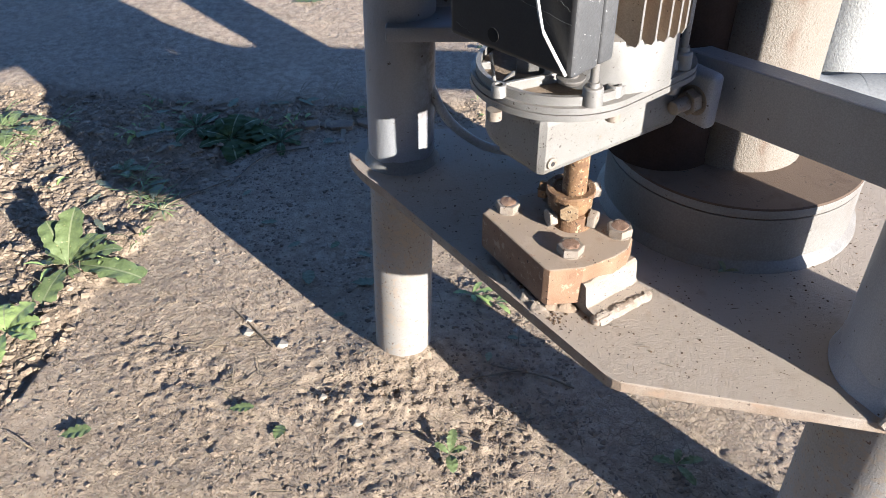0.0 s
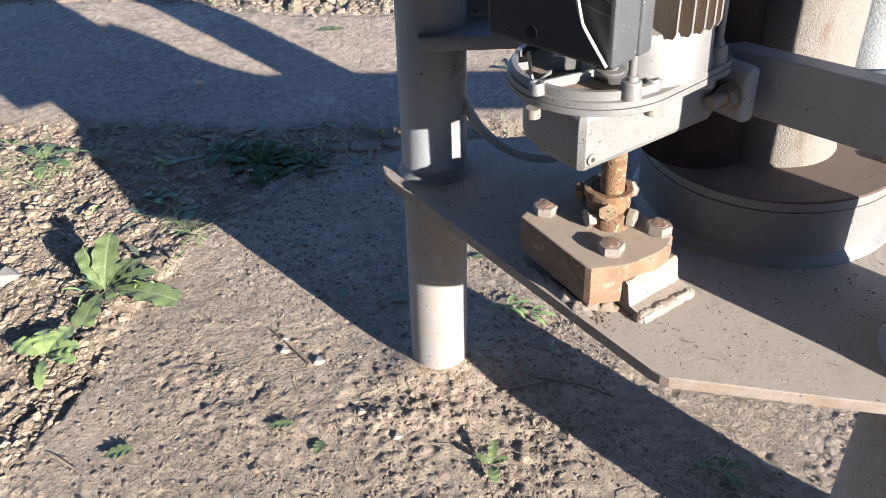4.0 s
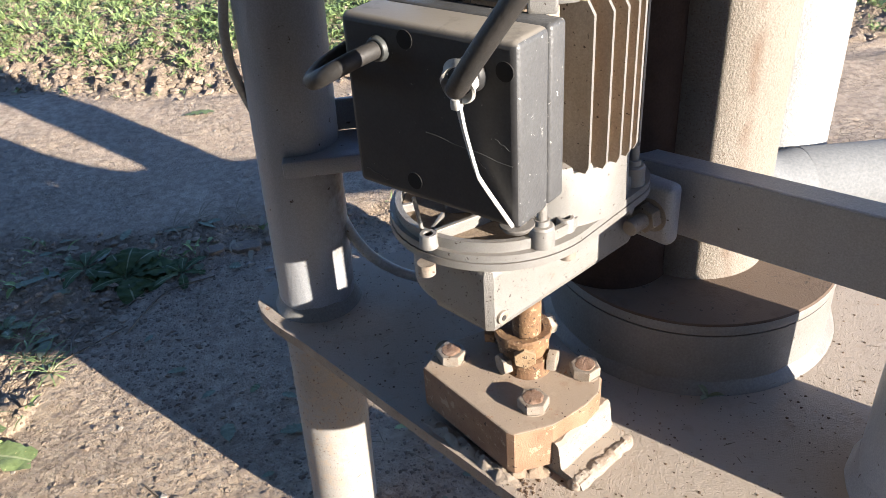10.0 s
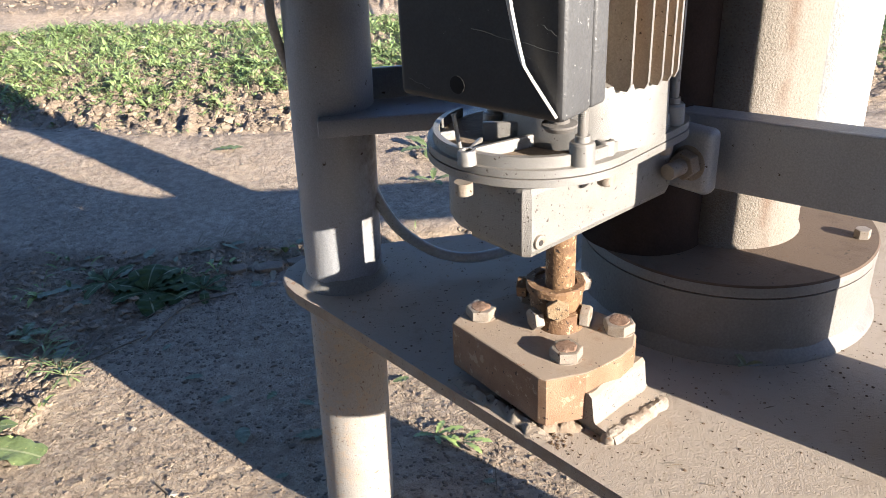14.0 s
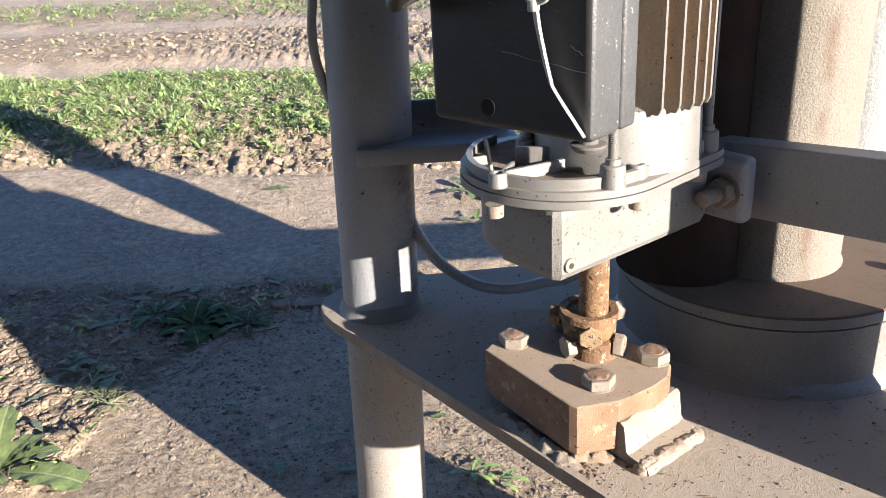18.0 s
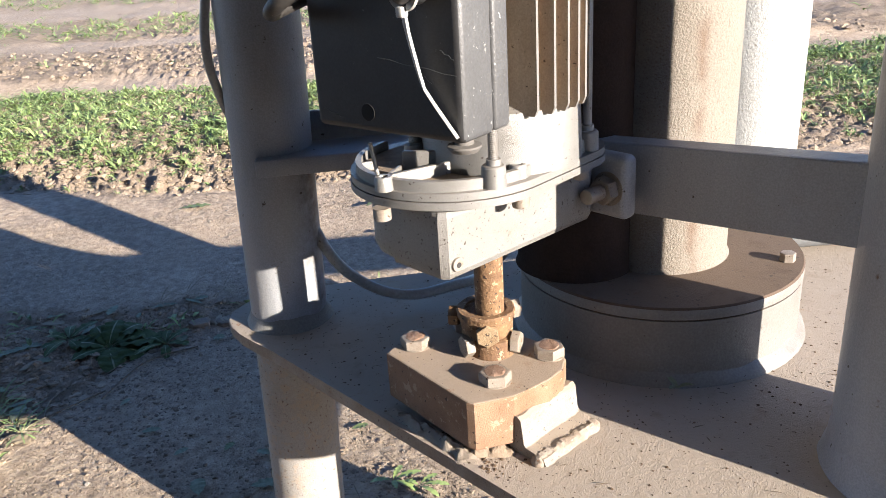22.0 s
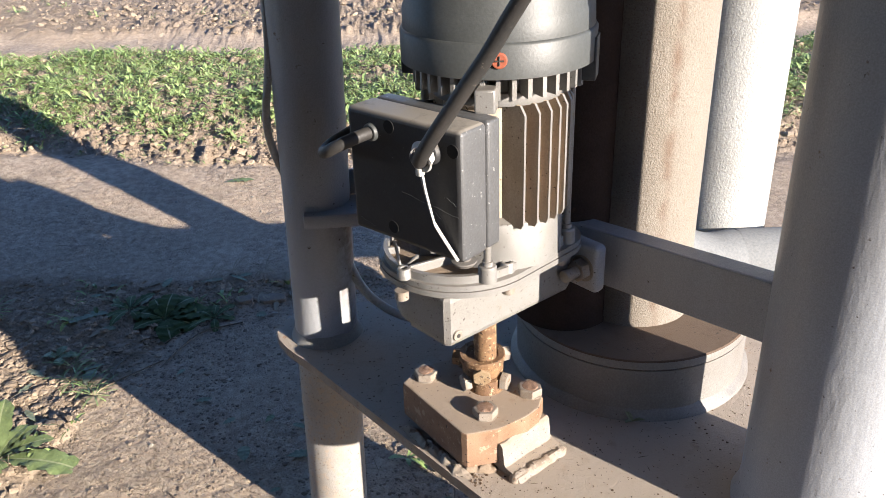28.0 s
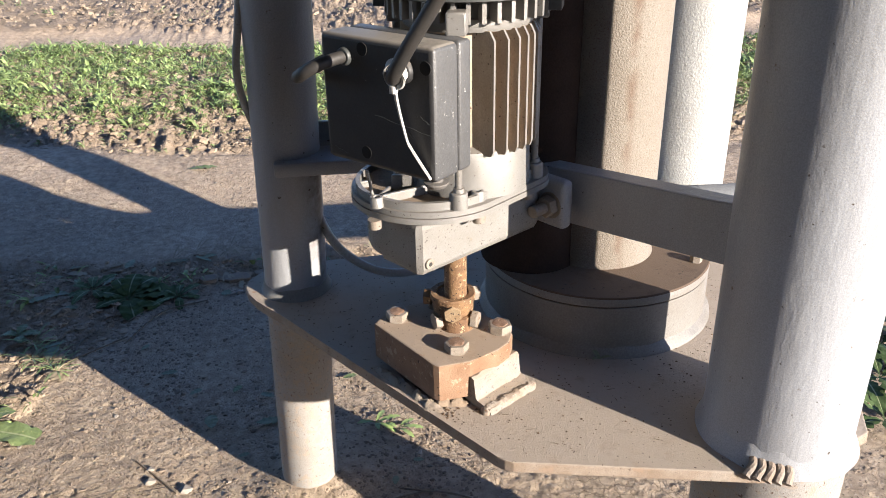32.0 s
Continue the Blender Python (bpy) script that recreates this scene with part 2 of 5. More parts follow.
M_CONDUIT = material("grey_conduit", (0.418, 0.418, 0.403), (0.346, 0.346, 0.331), rough=0.4, scale=40, bump=0.1, specks=(0.180, 0.151, 0.122), speck_at=0.68, speck_scale=200)
M_CLOD = material("soil_clods", (0.370, 0.295, 0.215), (0.262, 0.203, 0.146), rough=0.95, scale=40, bump=1.0, fine=260, island=0.22, spec=0.2, broad=(130, 0.003))
M_CRUMB = material("crust_crumbs", (0.266, 0.212, 0.162), (0.194, 0.151, 0.115), rough=0.95, scale=60, bump=0.8, fine=400, island=0.15, spec=0.2)
M_GRIT = material("brown_grit", (0.173, 0.122, 0.083), (0.122, 0.083, 0.054), rough=0.95, scale=60, bump=0.5, island=0.4, spec=0.2)
M_STONE = material("pale_stone", (0.331, 0.302, 0.259), (0.259, 0.230, 0.194), rough=0.9, scale=60, bump=0.6, island=0.3)
M_STRAW = material("dry_straw", (0.331, 0.274, 0.187), (0.245, 0.194, 0.122), rough=0.9, scale=40, bump=0.2, island=0.35)
M_LEAF = material("green_leaf", (0.144, 0.191, 0.079), (0.101, 0.140, 0.050), rough=0.6, scale=50, bump=0.5, fine=260, island=0.2, specks=(0.245, 0.238, 0.115), speck_at=0.66, speck_scale=200, broad=(90, 0.002))
M_RIB = material("leaf_rib", (0.245, 0.275, 0.150), (0.200, 0.235, 0.115), rough=0.6, scale=80, bump=0.2)
# leaf green darkened to put shade into the colour
M_SHADE_LEAF = material("shade_dark_leaf", (0.065, 0.101, 0.036), (0.043, 0.072, 0.025), rough=0.75, spec=0.2, scale=40, bump=0.4, fine=260, island=0.3, broad=(90, 0.002))
M_WILTED = material("wilted_leaf", (0.216, 0.259, 0.173), (0.166, 0.187, 0.108), rough=0.7, scale=90, bump=0.5, island=0.3)
M_WEED = material("weed_leaves", (0.287, 0.364, 0.140), (0.156, 0.238, 0.075), rough=0.6, scale=14, bump=0.2, island=0.5)
M_TWIG = material("dry_twig", (0.216, 0.173, 0.122), (0.151, 0.115, 0.079), rough=0.9, scale=60, bump=0.4)


def ground_material():
    """Packed dust, rough soil and the pale strips of the field, told apart by the lie of the land."""
    m = bpy.data.materials.new("dry_earth")
    m.use_nodes = True
    nt = m.node_tree
    n, l = nt.nodes, nt.links
    b = n["Principled BSDF"]
    b.inputs["Roughness"].default_value = 0.95
    b.inputs["Specular IOR Level"].default_value = 0.2
    co = n.new("ShaderNodeNewGeometry").outputs["Position"]
    at = n.new("ShaderNodeAttribute")
    at.attribute_name = "soil"

    def tex(sc, detail=8.0, r=0.6):
        t = n.new("ShaderNodeTexNoise")
        t.inputs["Scale"].default_value, t.inputs["Detail"].default_value, t.inputs["Roughness"].default_value = sc, detail, r
        l.new(co, t.inputs["Vector"])
        return t.outputs["Fac"]

    def ramp(src, lo, hi):
        r = n.new("ShaderNodeMapRange")
        r.inputs[1].default_value, r.inputs[2].default_value = lo, hi
        l.new(src, r.inputs[0])
        return r.outputs[0]

    def blend(fac, a, c):
        x = n.new("ShaderNodeMix")
        x.data_type = "RGBA"
        for sock, v in ((x.inputs[6], a), (x.inputs[7], c)):
            if isinstance(v, tuple):
                sock.default_value = (*v, 1)
            else:
                l.new(v, sock)
        l.new(fac, x.inputs[0])
        return x.outputs[2]

    packed = blend(ramp(tex(5.0), 0.35, 0.65), (0.470, 0.382, 0.286), (0.402, 0.320, 0.232))
    packed = blend(ramp(tex(70.0), 0.38, 0.62), packed, (0.295, 0.232, 0.175))
    packed = blend(ramp(tex(260.0, 3.0), 0.60, 0.68), packed, (0.418, 0.360, 0.295))
    packed = blend(ramp(tex(330.0, 3.0), 0.645, 0.70), packed, (0.144, 0.108, 0.079))
    rough_soil = blend(ramp(tex(30.0), 0.35, 0.65), (0.376, 0.298, 0.220), (0.266, 0.204, 0.146))
    col = blend(at.outputs["Fac"], packed, rough_soil)
    mul = n.new("ShaderNodeMath")
    mul.operation = "MULTIPLY"
    l.new(tex(34.0, 9.0, 0.7), mul.inputs[0])
    l.new(at.outputs["Fac"], mul.inputs[1])
    bp = n.new("ShaderNodeBump")
    bp.inputs["Strength"].default_value, bp.inputs["Distance"].default_value = 0.9, 0.024
    l.new(mul.outputs[0], bp.inputs["Height"])
    last = bp.outputs[0]

    def times(a, c):
        x = n.new("ShaderNodeMath")
        x.operation = "MULTIPLY"
        l.new(a, x.inputs[0])
        l.new(c, x.inputs[1])
        return x.outputs[0]

    # drying cracks, wandering and broken, and patches of crumbling crust
    warp = n.new("ShaderNodeTexNoise")
    warp.inputs["Scale"].default_value, warp.inputs["Detail"].default_value = 22.0, 4.0
    l.new(co, warp.inputs["Vector"])
    shift = n.new("ShaderNodeVectorMath")
    shift.operation = "MULTIPLY_ADD"
    shift.inputs[1].default_value = (0.05, 0.05, 0.05)
    l.new(warp.outputs["Color"], shift.inputs[0])
    l.new(co, shift.inputs[2])
    vor = n.new("ShaderNodeTexVoronoi")
    vor.feature = "DISTANCE_TO_EDGE"
    vor.inputs["Scale"].default_value = 58.0
    l.new(shift.outputs[0], vor.inputs["Vector"])
    apart = n.new("ShaderNodeSeparateXYZ")
    l.new(co, apart.inputs[0])
    crack = ramp(vor.outputs["Distance"], 0.042, 0.01)
    crack = times(crack, ramp(tex(7.0, 5.0), 0.46, 0.58))
    crack = times(crack, ramp(apart.outputs["X"], -0.10, 0.10))
    pits = times(ramp(tex(190.0, 6.0, 0.68), 0.57, 0.64), ramp(tex(7.0, 5.0), 0.42, 0.56))
    flakes = times(ramp(tex(48.0, 6.0, 0.65), 0.50, 0.54), ramp(tex(4.5, 5.0), 0.46, 0.56))
    # cracks are coloured darker to stand for the shade down in them
    l.new(blend(crack, col, (0.215, 0.168, 0.124)), b.inputs["Base Color"])
    for height, dist, strength in ((flakes, 0.0019, 1.0), (crack, -0.0022, 0.8), (pits, -0.0026, 1.0)):
        bp = n.new("ShaderNodeBump")
        bp.invert = dist < 0
        bp.inputs["Strength"].default_value, bp.inputs["Distance"].default_value = strength, abs(dist)
        l.new(height, bp.inputs["Height"])
        l.new(last, bp.inputs["Normal"])
        last = bp.outputs[0]
    for sc, dist, strength in ((240.0, 0.0026, 0.9), (620.0, 0.0015, 0.9), (1300.0, 0.001, 0.9)):
        bp = n.new("ShaderNodeBump")
        bp.inputs["Strength"].default_value, bp.inputs["Distance"].default_value = strength, dist
        l.new(tex(sc, 4.0), bp.inputs["Height"])
        if last:
            l.new(last, bp.inputs["Normal"])
        last = bp.outputs[0]
    l.new(last, b.inputs["Normal"])
    return m


M_GROUND = ground_material()


# ---- mesh helpers ----
def finish(name, bm, mat, smooth=False):
    me = bpy.data.meshes.new(name)
    bmesh.ops.recalc_face_normals(bm, faces=bm.faces)
    bm.to_mesh(me)
    bm.free()
    me.materials.append(mat)
    if smooth:
        me.shade_smooth()
        me.set_sharp_from_angle(angle=radians(35))
        total = sum(p.area for p in me.polygons)
        for p in me.polygons:
            if p.area > 0.09 * total:
                p.use_smooth = False
    return me


def thing(name, at, label, category, group="", kind=""):
    ob = new(name)
    ob.location = at
    return tagged(ob, label, category, group, kind)


def part(name, bm, mat, parent, label="", smooth=True):
    """Links a bmesh, given in world places, as one mesh under a thing or a part."""
    ob = new(name, finish(name, bm, mat, smooth))
    bpy.context.view_layer.update()
    ob.parent = parent
    ob.matrix_parent_inverse = parent.matrix_world.inverted()
    if label:
        ob["label"] = label
    return ob


def box(bm, centre, size, turn=0.0, bevel=0.0, tilt=None, segments=2):
    m = Matrix.Translation(centre) @ (tilt or Matrix()) @ Matrix.Rotation(radians(turn), 4, "Z")
    vs = bmesh.ops.create_cube(bm, size=1.0, matrix=m @ Matrix.Diagonal((*size, 1)))["verts"]
    if bevel:
        es = list({e for v in vs for e in v.link_edges})
        bmesh.ops.bevel(bm, geom=es, offset=bevel, segments=segments, affect="EDGES", profile=0.5)
    return bm


def between(a, b):
    a, b = Vector(a), Vector(b)
    return Matrix.Translation((a + b) / 2) @ (b - a).to_track_quat("Z", "Y").to_matrix().to_4x4(), (b - a).length


def rod(bm, a, b, r, r2=None, sides=24, bevel=0.0):
    m, length = between(a, b)
    vs = bmesh.ops.create_cone(bm, cap_ends=True, segments=sides, radius1=r, radius2=r if r2 is None else r2, depth=length, matrix=m)["verts"]
    if bevel:
        es = [e for e in {e for v in vs for e in v.link_edges} if any(len(f.verts) > 4 for f in e.link_faces)]
        bmesh.ops.bevel(bm, geom=es, offset=bevel, segments=2, affect="EDGES", profile=0.5)
    return bm


def prism(bm, outline, z0, z1, bevel=0.0):
    """An upright prism over an outline of (x, y)."""
    low = [bm.verts.new((x, y, z0)) for x, y in outline]
    high = [bm.verts.new((x, y, z1)) for x, y in outline]
    faces = [bm.faces.new(low[::-1]), bm.faces.new(high)]
    k = len(outline)
    for i in range(k):
        faces.append(bm.faces.new((low[i], low[(i + 1) % k], high[(i + 1) % k], high[i])))
    if bevel:
        es = list({e for f in faces[:2] for e in f.edges})
        bmesh.ops.bevel(bm, geom=es, offset=bevel, segments=2, affect="EDGES", profile=0.5)
    return bm


def lathe(bm, centre, profile, sides=48):
    """A body of revolution about a vertical axis from (radius, z)."""
    cx, cy = centre
    rings = []
    for r, z in profile:
        rings.append([bm.verts.new((cx + r * math.cos(2 * math.pi * i / sides), cy + r * math.sin(2 * math.pi * i / sides), z)) for i in range(sides)])
    for a, b in zip(rings, rings[1:]):
        for i in range(sides):
            bm.faces.new((a[i], a[(i + 1) % sides], b[(i + 1) % sides], b[i]))
    bm.faces.new(rings[0][::-1])
    bm.faces.new(rings[-1])
    return bm


def smooth_line(points, steps=8):
    """A Catmull-Rom line through the points."""
    p = [Vector(q) for q in points]
    p = [p[0] * 2 - p[1], *p, p[-1] * 2 - p[-2]]
    out = []
    for i in range(1, len(p) - 2):
        for k in range(steps):
            t = k / steps
            a, b, c, d = p[i - 1 : i + 3]
            out.append(0.5 * (2 * b + (c - a) * t + (2 * a - 5 * b + 4 * c - d) * t * t + (3 * b - a - 3 * c + d) * t ** 3))
    return out + [p[-2]]


def tube(bm, points, r, sides=14, steps=8, flat=None):
    """A cable along a smooth line; flat = (width, thickness) makes a strap."""
    line = smooth_line(points, steps)
    rings, up = [], Vector((0.31, 0.17, 0.94)).normalized()
    for i, q in enumerate(line):
        d = (line[min(i + 1, len(line) - 1)] - line[max(i - 1, 0)]).normalized()
        x = d.cross(up).normalized()
        y = x.cross(d)
        if flat:
            rings.append([bm.verts.new(q + x * sx * flat[0] / 2 + y * sy * flat[1] / 2) for sx, sy in ((1, 1), (-1, 1), (-1, -1), (1, -1))])
        else:
            rr = r[min(i, len(r) - 1)] if isinstance(r, (list, tuple)) else r
            rings.append([bm.verts.new(q + (x * math.cos(2 * math.pi * k / sides) + y * math.sin(2 * math.pi * k / sides)) * rr) for k in range(sides)])
    for a, b in zip(rings, rings[1:]):
        k = len(a)
        for i in range(k):
            bm.faces.new((a[i], a[(i + 1) % k], b[(i + 1) % k], b[i]))
    bm.faces.new(rings[0][::-1])
    bm.faces.new(rings[-1])
    return bm


def hull(points):
    """The convex outline of (x, y) points."""
    pts = sorted(set(points))
    def half(seq):
        out = []
        for q in seq:
            while len(out) > 1 and (out[-1][0] - out[-2][0]) * (q[1] - out[-2][1]) - (out[-1][1] - out[-2][1]) * (q[0] - out[-2][0]) <= 0:
                out.pop()
            out.append(q)
        return out[:-1]
    return half(pts) + half(pts[::-1])


def ring(cx, cy, r, a0=0.0, a1=360.0, k=48):
    return [(cx + r * math.cos(radians(a0 + (a1 - a0) * i / k)), cy + r * math.sin(radians(a0 + (a1 - a0) * i / k))) for i in range(k + 1)]


def hexagon(bm, centre, axis, across, height, turn=0.0, dome=True):
    """A hexagon head or nut from its seat along the axis."""
    c, ax = Vector(centre), Vector(axis).normalized()
    q = ax.to_track_quat("Z", "Y").to_matrix().to_4x4() @ Matrix.Rotation(radians(turn), 4, "Z")
    vs = bmesh.ops.create_cone(bm, cap_ends=True, segments=6, radius1=across / math.sqrt(3), radius2=across / math.sqrt(3), depth=height, matrix=Matrix.Translation(c + ax * height / 2) @ q)["verts"]
    if dome:
        top = [v for v in vs if (v.co - c).dot(ax) > height * 0.5]
        es = [e for e in {e for v in top for e in v.link_edges} if e.verts[0] in top and e.verts[1] in top]
        bmesh.ops.bevel(bm, geom=es, offset=across * 0.06, segments=2, affect="EDGES", profile=0.5)
    return bm


def bead(bm, points, r=0.005, seed=1):
    """A lumpy weld bead, one rope with ripples."""
    line = smooth_line(points, 24)
    sides, rings = 10, []
    for i, q in enumerate(line):
        d = (line[min(i + 1, len(line) - 1)] - line[max(i - 1, 0)]).normalized()
        x = d.cross(Vector((0.2, 0.1, 1))).normalized()
        y = x.cross(d)
        end = min(1.0, 0.35 + 0.2 * min(i, len(line) - 1 - i))
        ripple = 1 + 0.04 * math.sin(i * 1.7 + 3 * noise.noise(q * 60)) + 0.20 * noise.noise(q * 90 + Vector((seed, 0, 0)))
        rings.append([])
        for k in range(sides):
            a = 2 * math.pi * k / sides
            o = x * math.cos(a) + y * math.sin(a)
            rings[-1].append(bm.verts.new(q + o * r * end * ripple * (1 + 0.16 * noise.noise((q + o * r) * 260))))
    for a, b in zip(rings, rings[1:]):
        for k in range(sides):
            bm.faces.new((a[k], a[(k + 1) % sides], b[(k + 1) % sides], b[k]))
    bm.faces.new(rings[0][::-1])
    bm.faces.new(rings[-1])
    return bm


def crust(bm, a, b, width, high, seed):
    """A ragged ridge of weld spatter and dirt lying on the base plate."""
    a, b = Vector((*a, 0)), Vector((*b, 0))
    d = (b - a).normalized()
    side = Vector((-d.y, d.x, 0))
    n, m, rows = 70, 12, []
    for i in range(n + 1):
        q = a.lerp(b, i / n)
        w = width * (0.75 + 0.45 * noise.noise(q * 90 + Vector((seed, 0, 0))))
        end = min(1.0, 4 * i / n, 4 * (n - i) / n)
        rows.append([])
        for k in range(m + 1):
            u = 2 * k / m - 1
            v = q + side * (u * w / 2)
            h = (1 - u * u) * (0.50 + 0.55 * abs(noise.noise(v * 110 + Vector((0, seed, 0)))) + 0.30 * noise.noise(v * 240) + 0.14 * noise.noise(v * 620))
            rows[-1].append(bm.verts.new((v.x, v.y, PLATE - 0.0005 + max(0.0, high * end * h))))
    for p, q in zip(rows, rows[1:]):
        for k in range(m):
            bm.faces.new((p[k], p[k + 1], q[k + 1], q[k]))
    return bm


# ---- plan ----
PLATE = 0.263                        # top of the base plate
LEG_L, LEG_R, COL = (-0.0392, 0.7350), (0.3515, 0.4370), (0.2705, 0.6625)
U = Vector((0.575, -0.818, 0))       # along the plate's long edge
V = Vector((0.818, 0.575, 0))        # across it
MOTOR = Vector((0.128, 0.567, 0))
SHAFT = Vector((0.1165, 0.5655, 0))


# ---- ground ----
def edge_a(x):                       # rim of the near packed earth
    pts = ((-0.62, 0.30), (-0.477, 0.62), (-0.463, 0.745), (-0.408, 1.039), (-0.297, 1.225), (-0.141, 1.283), (3.0, 1.30))
    if x <= pts[0][0]:
        return -1.0
    for (x0, y0), (x1, y1) in zip(pts, pts[1:]):
        if x0 <= x <= x1:
            return y0 + (y1 - y0) * (x - x0) / (x1 - x0)
    return 1.3


def edge_b(x):                       # near rim of the far packed strip
    return 1.335 + 0.23 * max(0.0, -0.45 - x) + 0.01 * math.sin(9 * x)


def edge_c(x):                       # where the field begins
    return 1.84 - 0.20 * min(x, 0.6) + 0.03 * math.sin(7 * x + 1)


def step(a, b, v):
    t = min(1.0, max(0.0, (v - a) / (b - a)))
    return t * t * (3 - 2 * t)


def churned(x, y):                   # soil kicked up in front of the slim leg and along its shadow
    a = math.exp(-(((x + 0.02) / 0.17) ** 2 + ((y - 0.61) / 0.085) ** 2))
    b = math.exp(-(((x + 0.25) / 0.11) ** 2 + ((y - 0.70) / 0.05) ** 2))
    return min(1.0, a + 0.7 * b) * step(-0.25, 0.15, noise.noise((x * 11, y * 11, 50)))


def land(x, y):
    """Height of the ground and how rough its soil is (0 packed, 1 loose)."""
    wob = 0.025 * noise.noise((x * 6, y * 6, 3.0)) + 0.010 * noise.noise((x * 25, y * 25, 5.0))
    ya = y + wob
    a = 1 - step(-0.04, 0.04, ya - edge_a(x + wob))
    b = step(-0.02, 0.03, ya - edge_b(x)) * (1 - step(-0.05, 0.06, ya - edge_c(x)))
    loose = 1 - max(a, b)
    z = 0.012 * b + 0.004 * noise.noise((x * 2, y * 2, 0)) + 0.0025 * noise.noise((x * 9, y * 9, 1))
    z += 0.0011 * noise.noise((x * 24, y * 31, 2)) + 0.0006 * noise.noise((x * 75, y * 75, 8)) + 0.0007 * noise.noise((x * 150, y * 150, 9))
    crumb = max(0.0, noise.noise((x * 28, y * 28, 11))) + 0.6 * max(0.0, noise.noise((x * 60, y * 60, 12)))
    z += loose * (-0.001 + 0.010 * crumb + 0.012 * noise.noise((x * 5, y * 5, 4)))
    pit = noise.noise((x * 42, y * 42, 14)) + 0.5 * noise.noise((x * 95, y * 95, 15))
    z -= (1 - loose) * 0.0045 * max(0.0, pit - 0.46)
    rag = noise.noise((x * 7, y * 7, 16))
    if rag > 0.05:                   # patches of broken crust
        z += (1 - loose) * 0.009 * min(0.35, rag - 0.05) * (0.6 * max(0.0, noise.noise((x * 80, y * 95, 17))) + max(0.0, noise.noise((x * 130, y * 130, 18))))
    z += 0.014 * math.exp(-((x - LEG_L[0]) ** 2 + (y - LEG_L[1]) ** 2) / 0.0032)
    churn = churned(x, y)
    if churn > 0.02:                 # churned soil about the slim leg
        z += churn * (0.0075 * noise.noise((x * 17, y * 26, 51)) + 0.006 * max(0.0, noise.noise((x * 48, y * 60, 52))) + 0.0035 * noise.noise((x * 110, y * 110, 53)))
    z += 0.030 * step(1.45, 2.1, y)      # the far strip climbs a little
    f = y - edge_c(x)
    if f > 0:                        # the field: a weedy strip, wheel tracks and soil ridges
        w = f + 0.05 * noise.noise((x * 2, y * 2, 7)) - 0.02 * x
        z += 0.05 * step(0.0, 0.4, w) * (1 - step(0.9, 1.15, w)) + 0.03 * step(1.3, 1.5, w) * (1 - step(2.2, 2.4, w))
        loose = max(step(0.0, 0.05, w) * (1 - step(0.98, 1.10, w)), step(1.38, 1.48, w) * (1 - step(2.15, 2.3, w)), step(2.75, 2.9, w) * (1 - step(3.9, 4.1, w)), 0.7 * step(4.9, 5.2, w))
        z += loose * (0.015 * crumb + 0.012 * abs(noise.noise((x * 12, y * 12, 40))))
    return z, loose


def build_ground():
    def axis(lo, hi, d, far0, far1, grow):
        mid = list(np.arange(lo, hi, d))
        left, s, v = [], d, lo
        while v > far0:
            s *= grow
            v -= s
            left.append(v)
        right, s, v = [], d, mid[-1]
        while v < far1:
            s *= grow
            v += s
            right.append(v)
        return left[::-1] + mid + right
    xs, ys = axis(-0.72, 0.60, 0.0034, -90, 90, 1.035), axis(0.46, 1.36, 0.0034, -60, 120, 1.015)
    verts, tone = [], []
    for y in ys:
        for x in xs:
            z, s = land(x, y)
            verts.append((x, y, z))
            tone.append(s)
    w = len(xs)
    faces = [(j * w + i, j * w + i + 1, (j + 1) * w + i + 1, (j + 1) * w + i) for j in range(len(ys) - 1) for i in range(w - 1)]
    me = bpy.data.meshes.new("ground")
    me.from_pydata(verts, [], faces)
    me.attributes.new("soil", "FLOAT", "POINT").data.foreach_set("value", tone)
    me.shade_smooth()
    me.materials.append(M_GROUND)
    tagged(new("ground", me), "dry packed earth of a yard with loose soil beside a field", "ground", kind="structure")


build_ground()


# ---- unseen dark slabs, added behind and above to block sky light ----
def build_sky_blockers():
    m = material("dark_blocker", (0.05, 0.045, 0.04), (0.035, 0.03, 0.028), rough=0.9, scale=3)
    bm = bmesh.new()
    box(bm, (-0.95, -0.55, 1.28), (2.7, 0.08, 2.6), 0, 0.01)
    tagged(new("sky_blocker_south", finish("sky_blocker_south", bm, m)), "unseen dark slab added behind the camera to block sky light", "wall", kind="structure")
    bm = bmesh.new()
    box(bm, (-0.59, 0.40, 1.06), (2.42, 1.9, 0.06), 0, 0.01)
    tagged(new("ceiling", finish("ceiling", bm, m)), "unseen dark slab added overhead to block sky light", "ceiling", kind="structure")


build_sky_blockers()


# ---- the steel stand ----
stand = thing("equipment_stand", (0.15, 0.6, 0), "grey painted welded steel stand with a base plate on tubular legs", "stand")


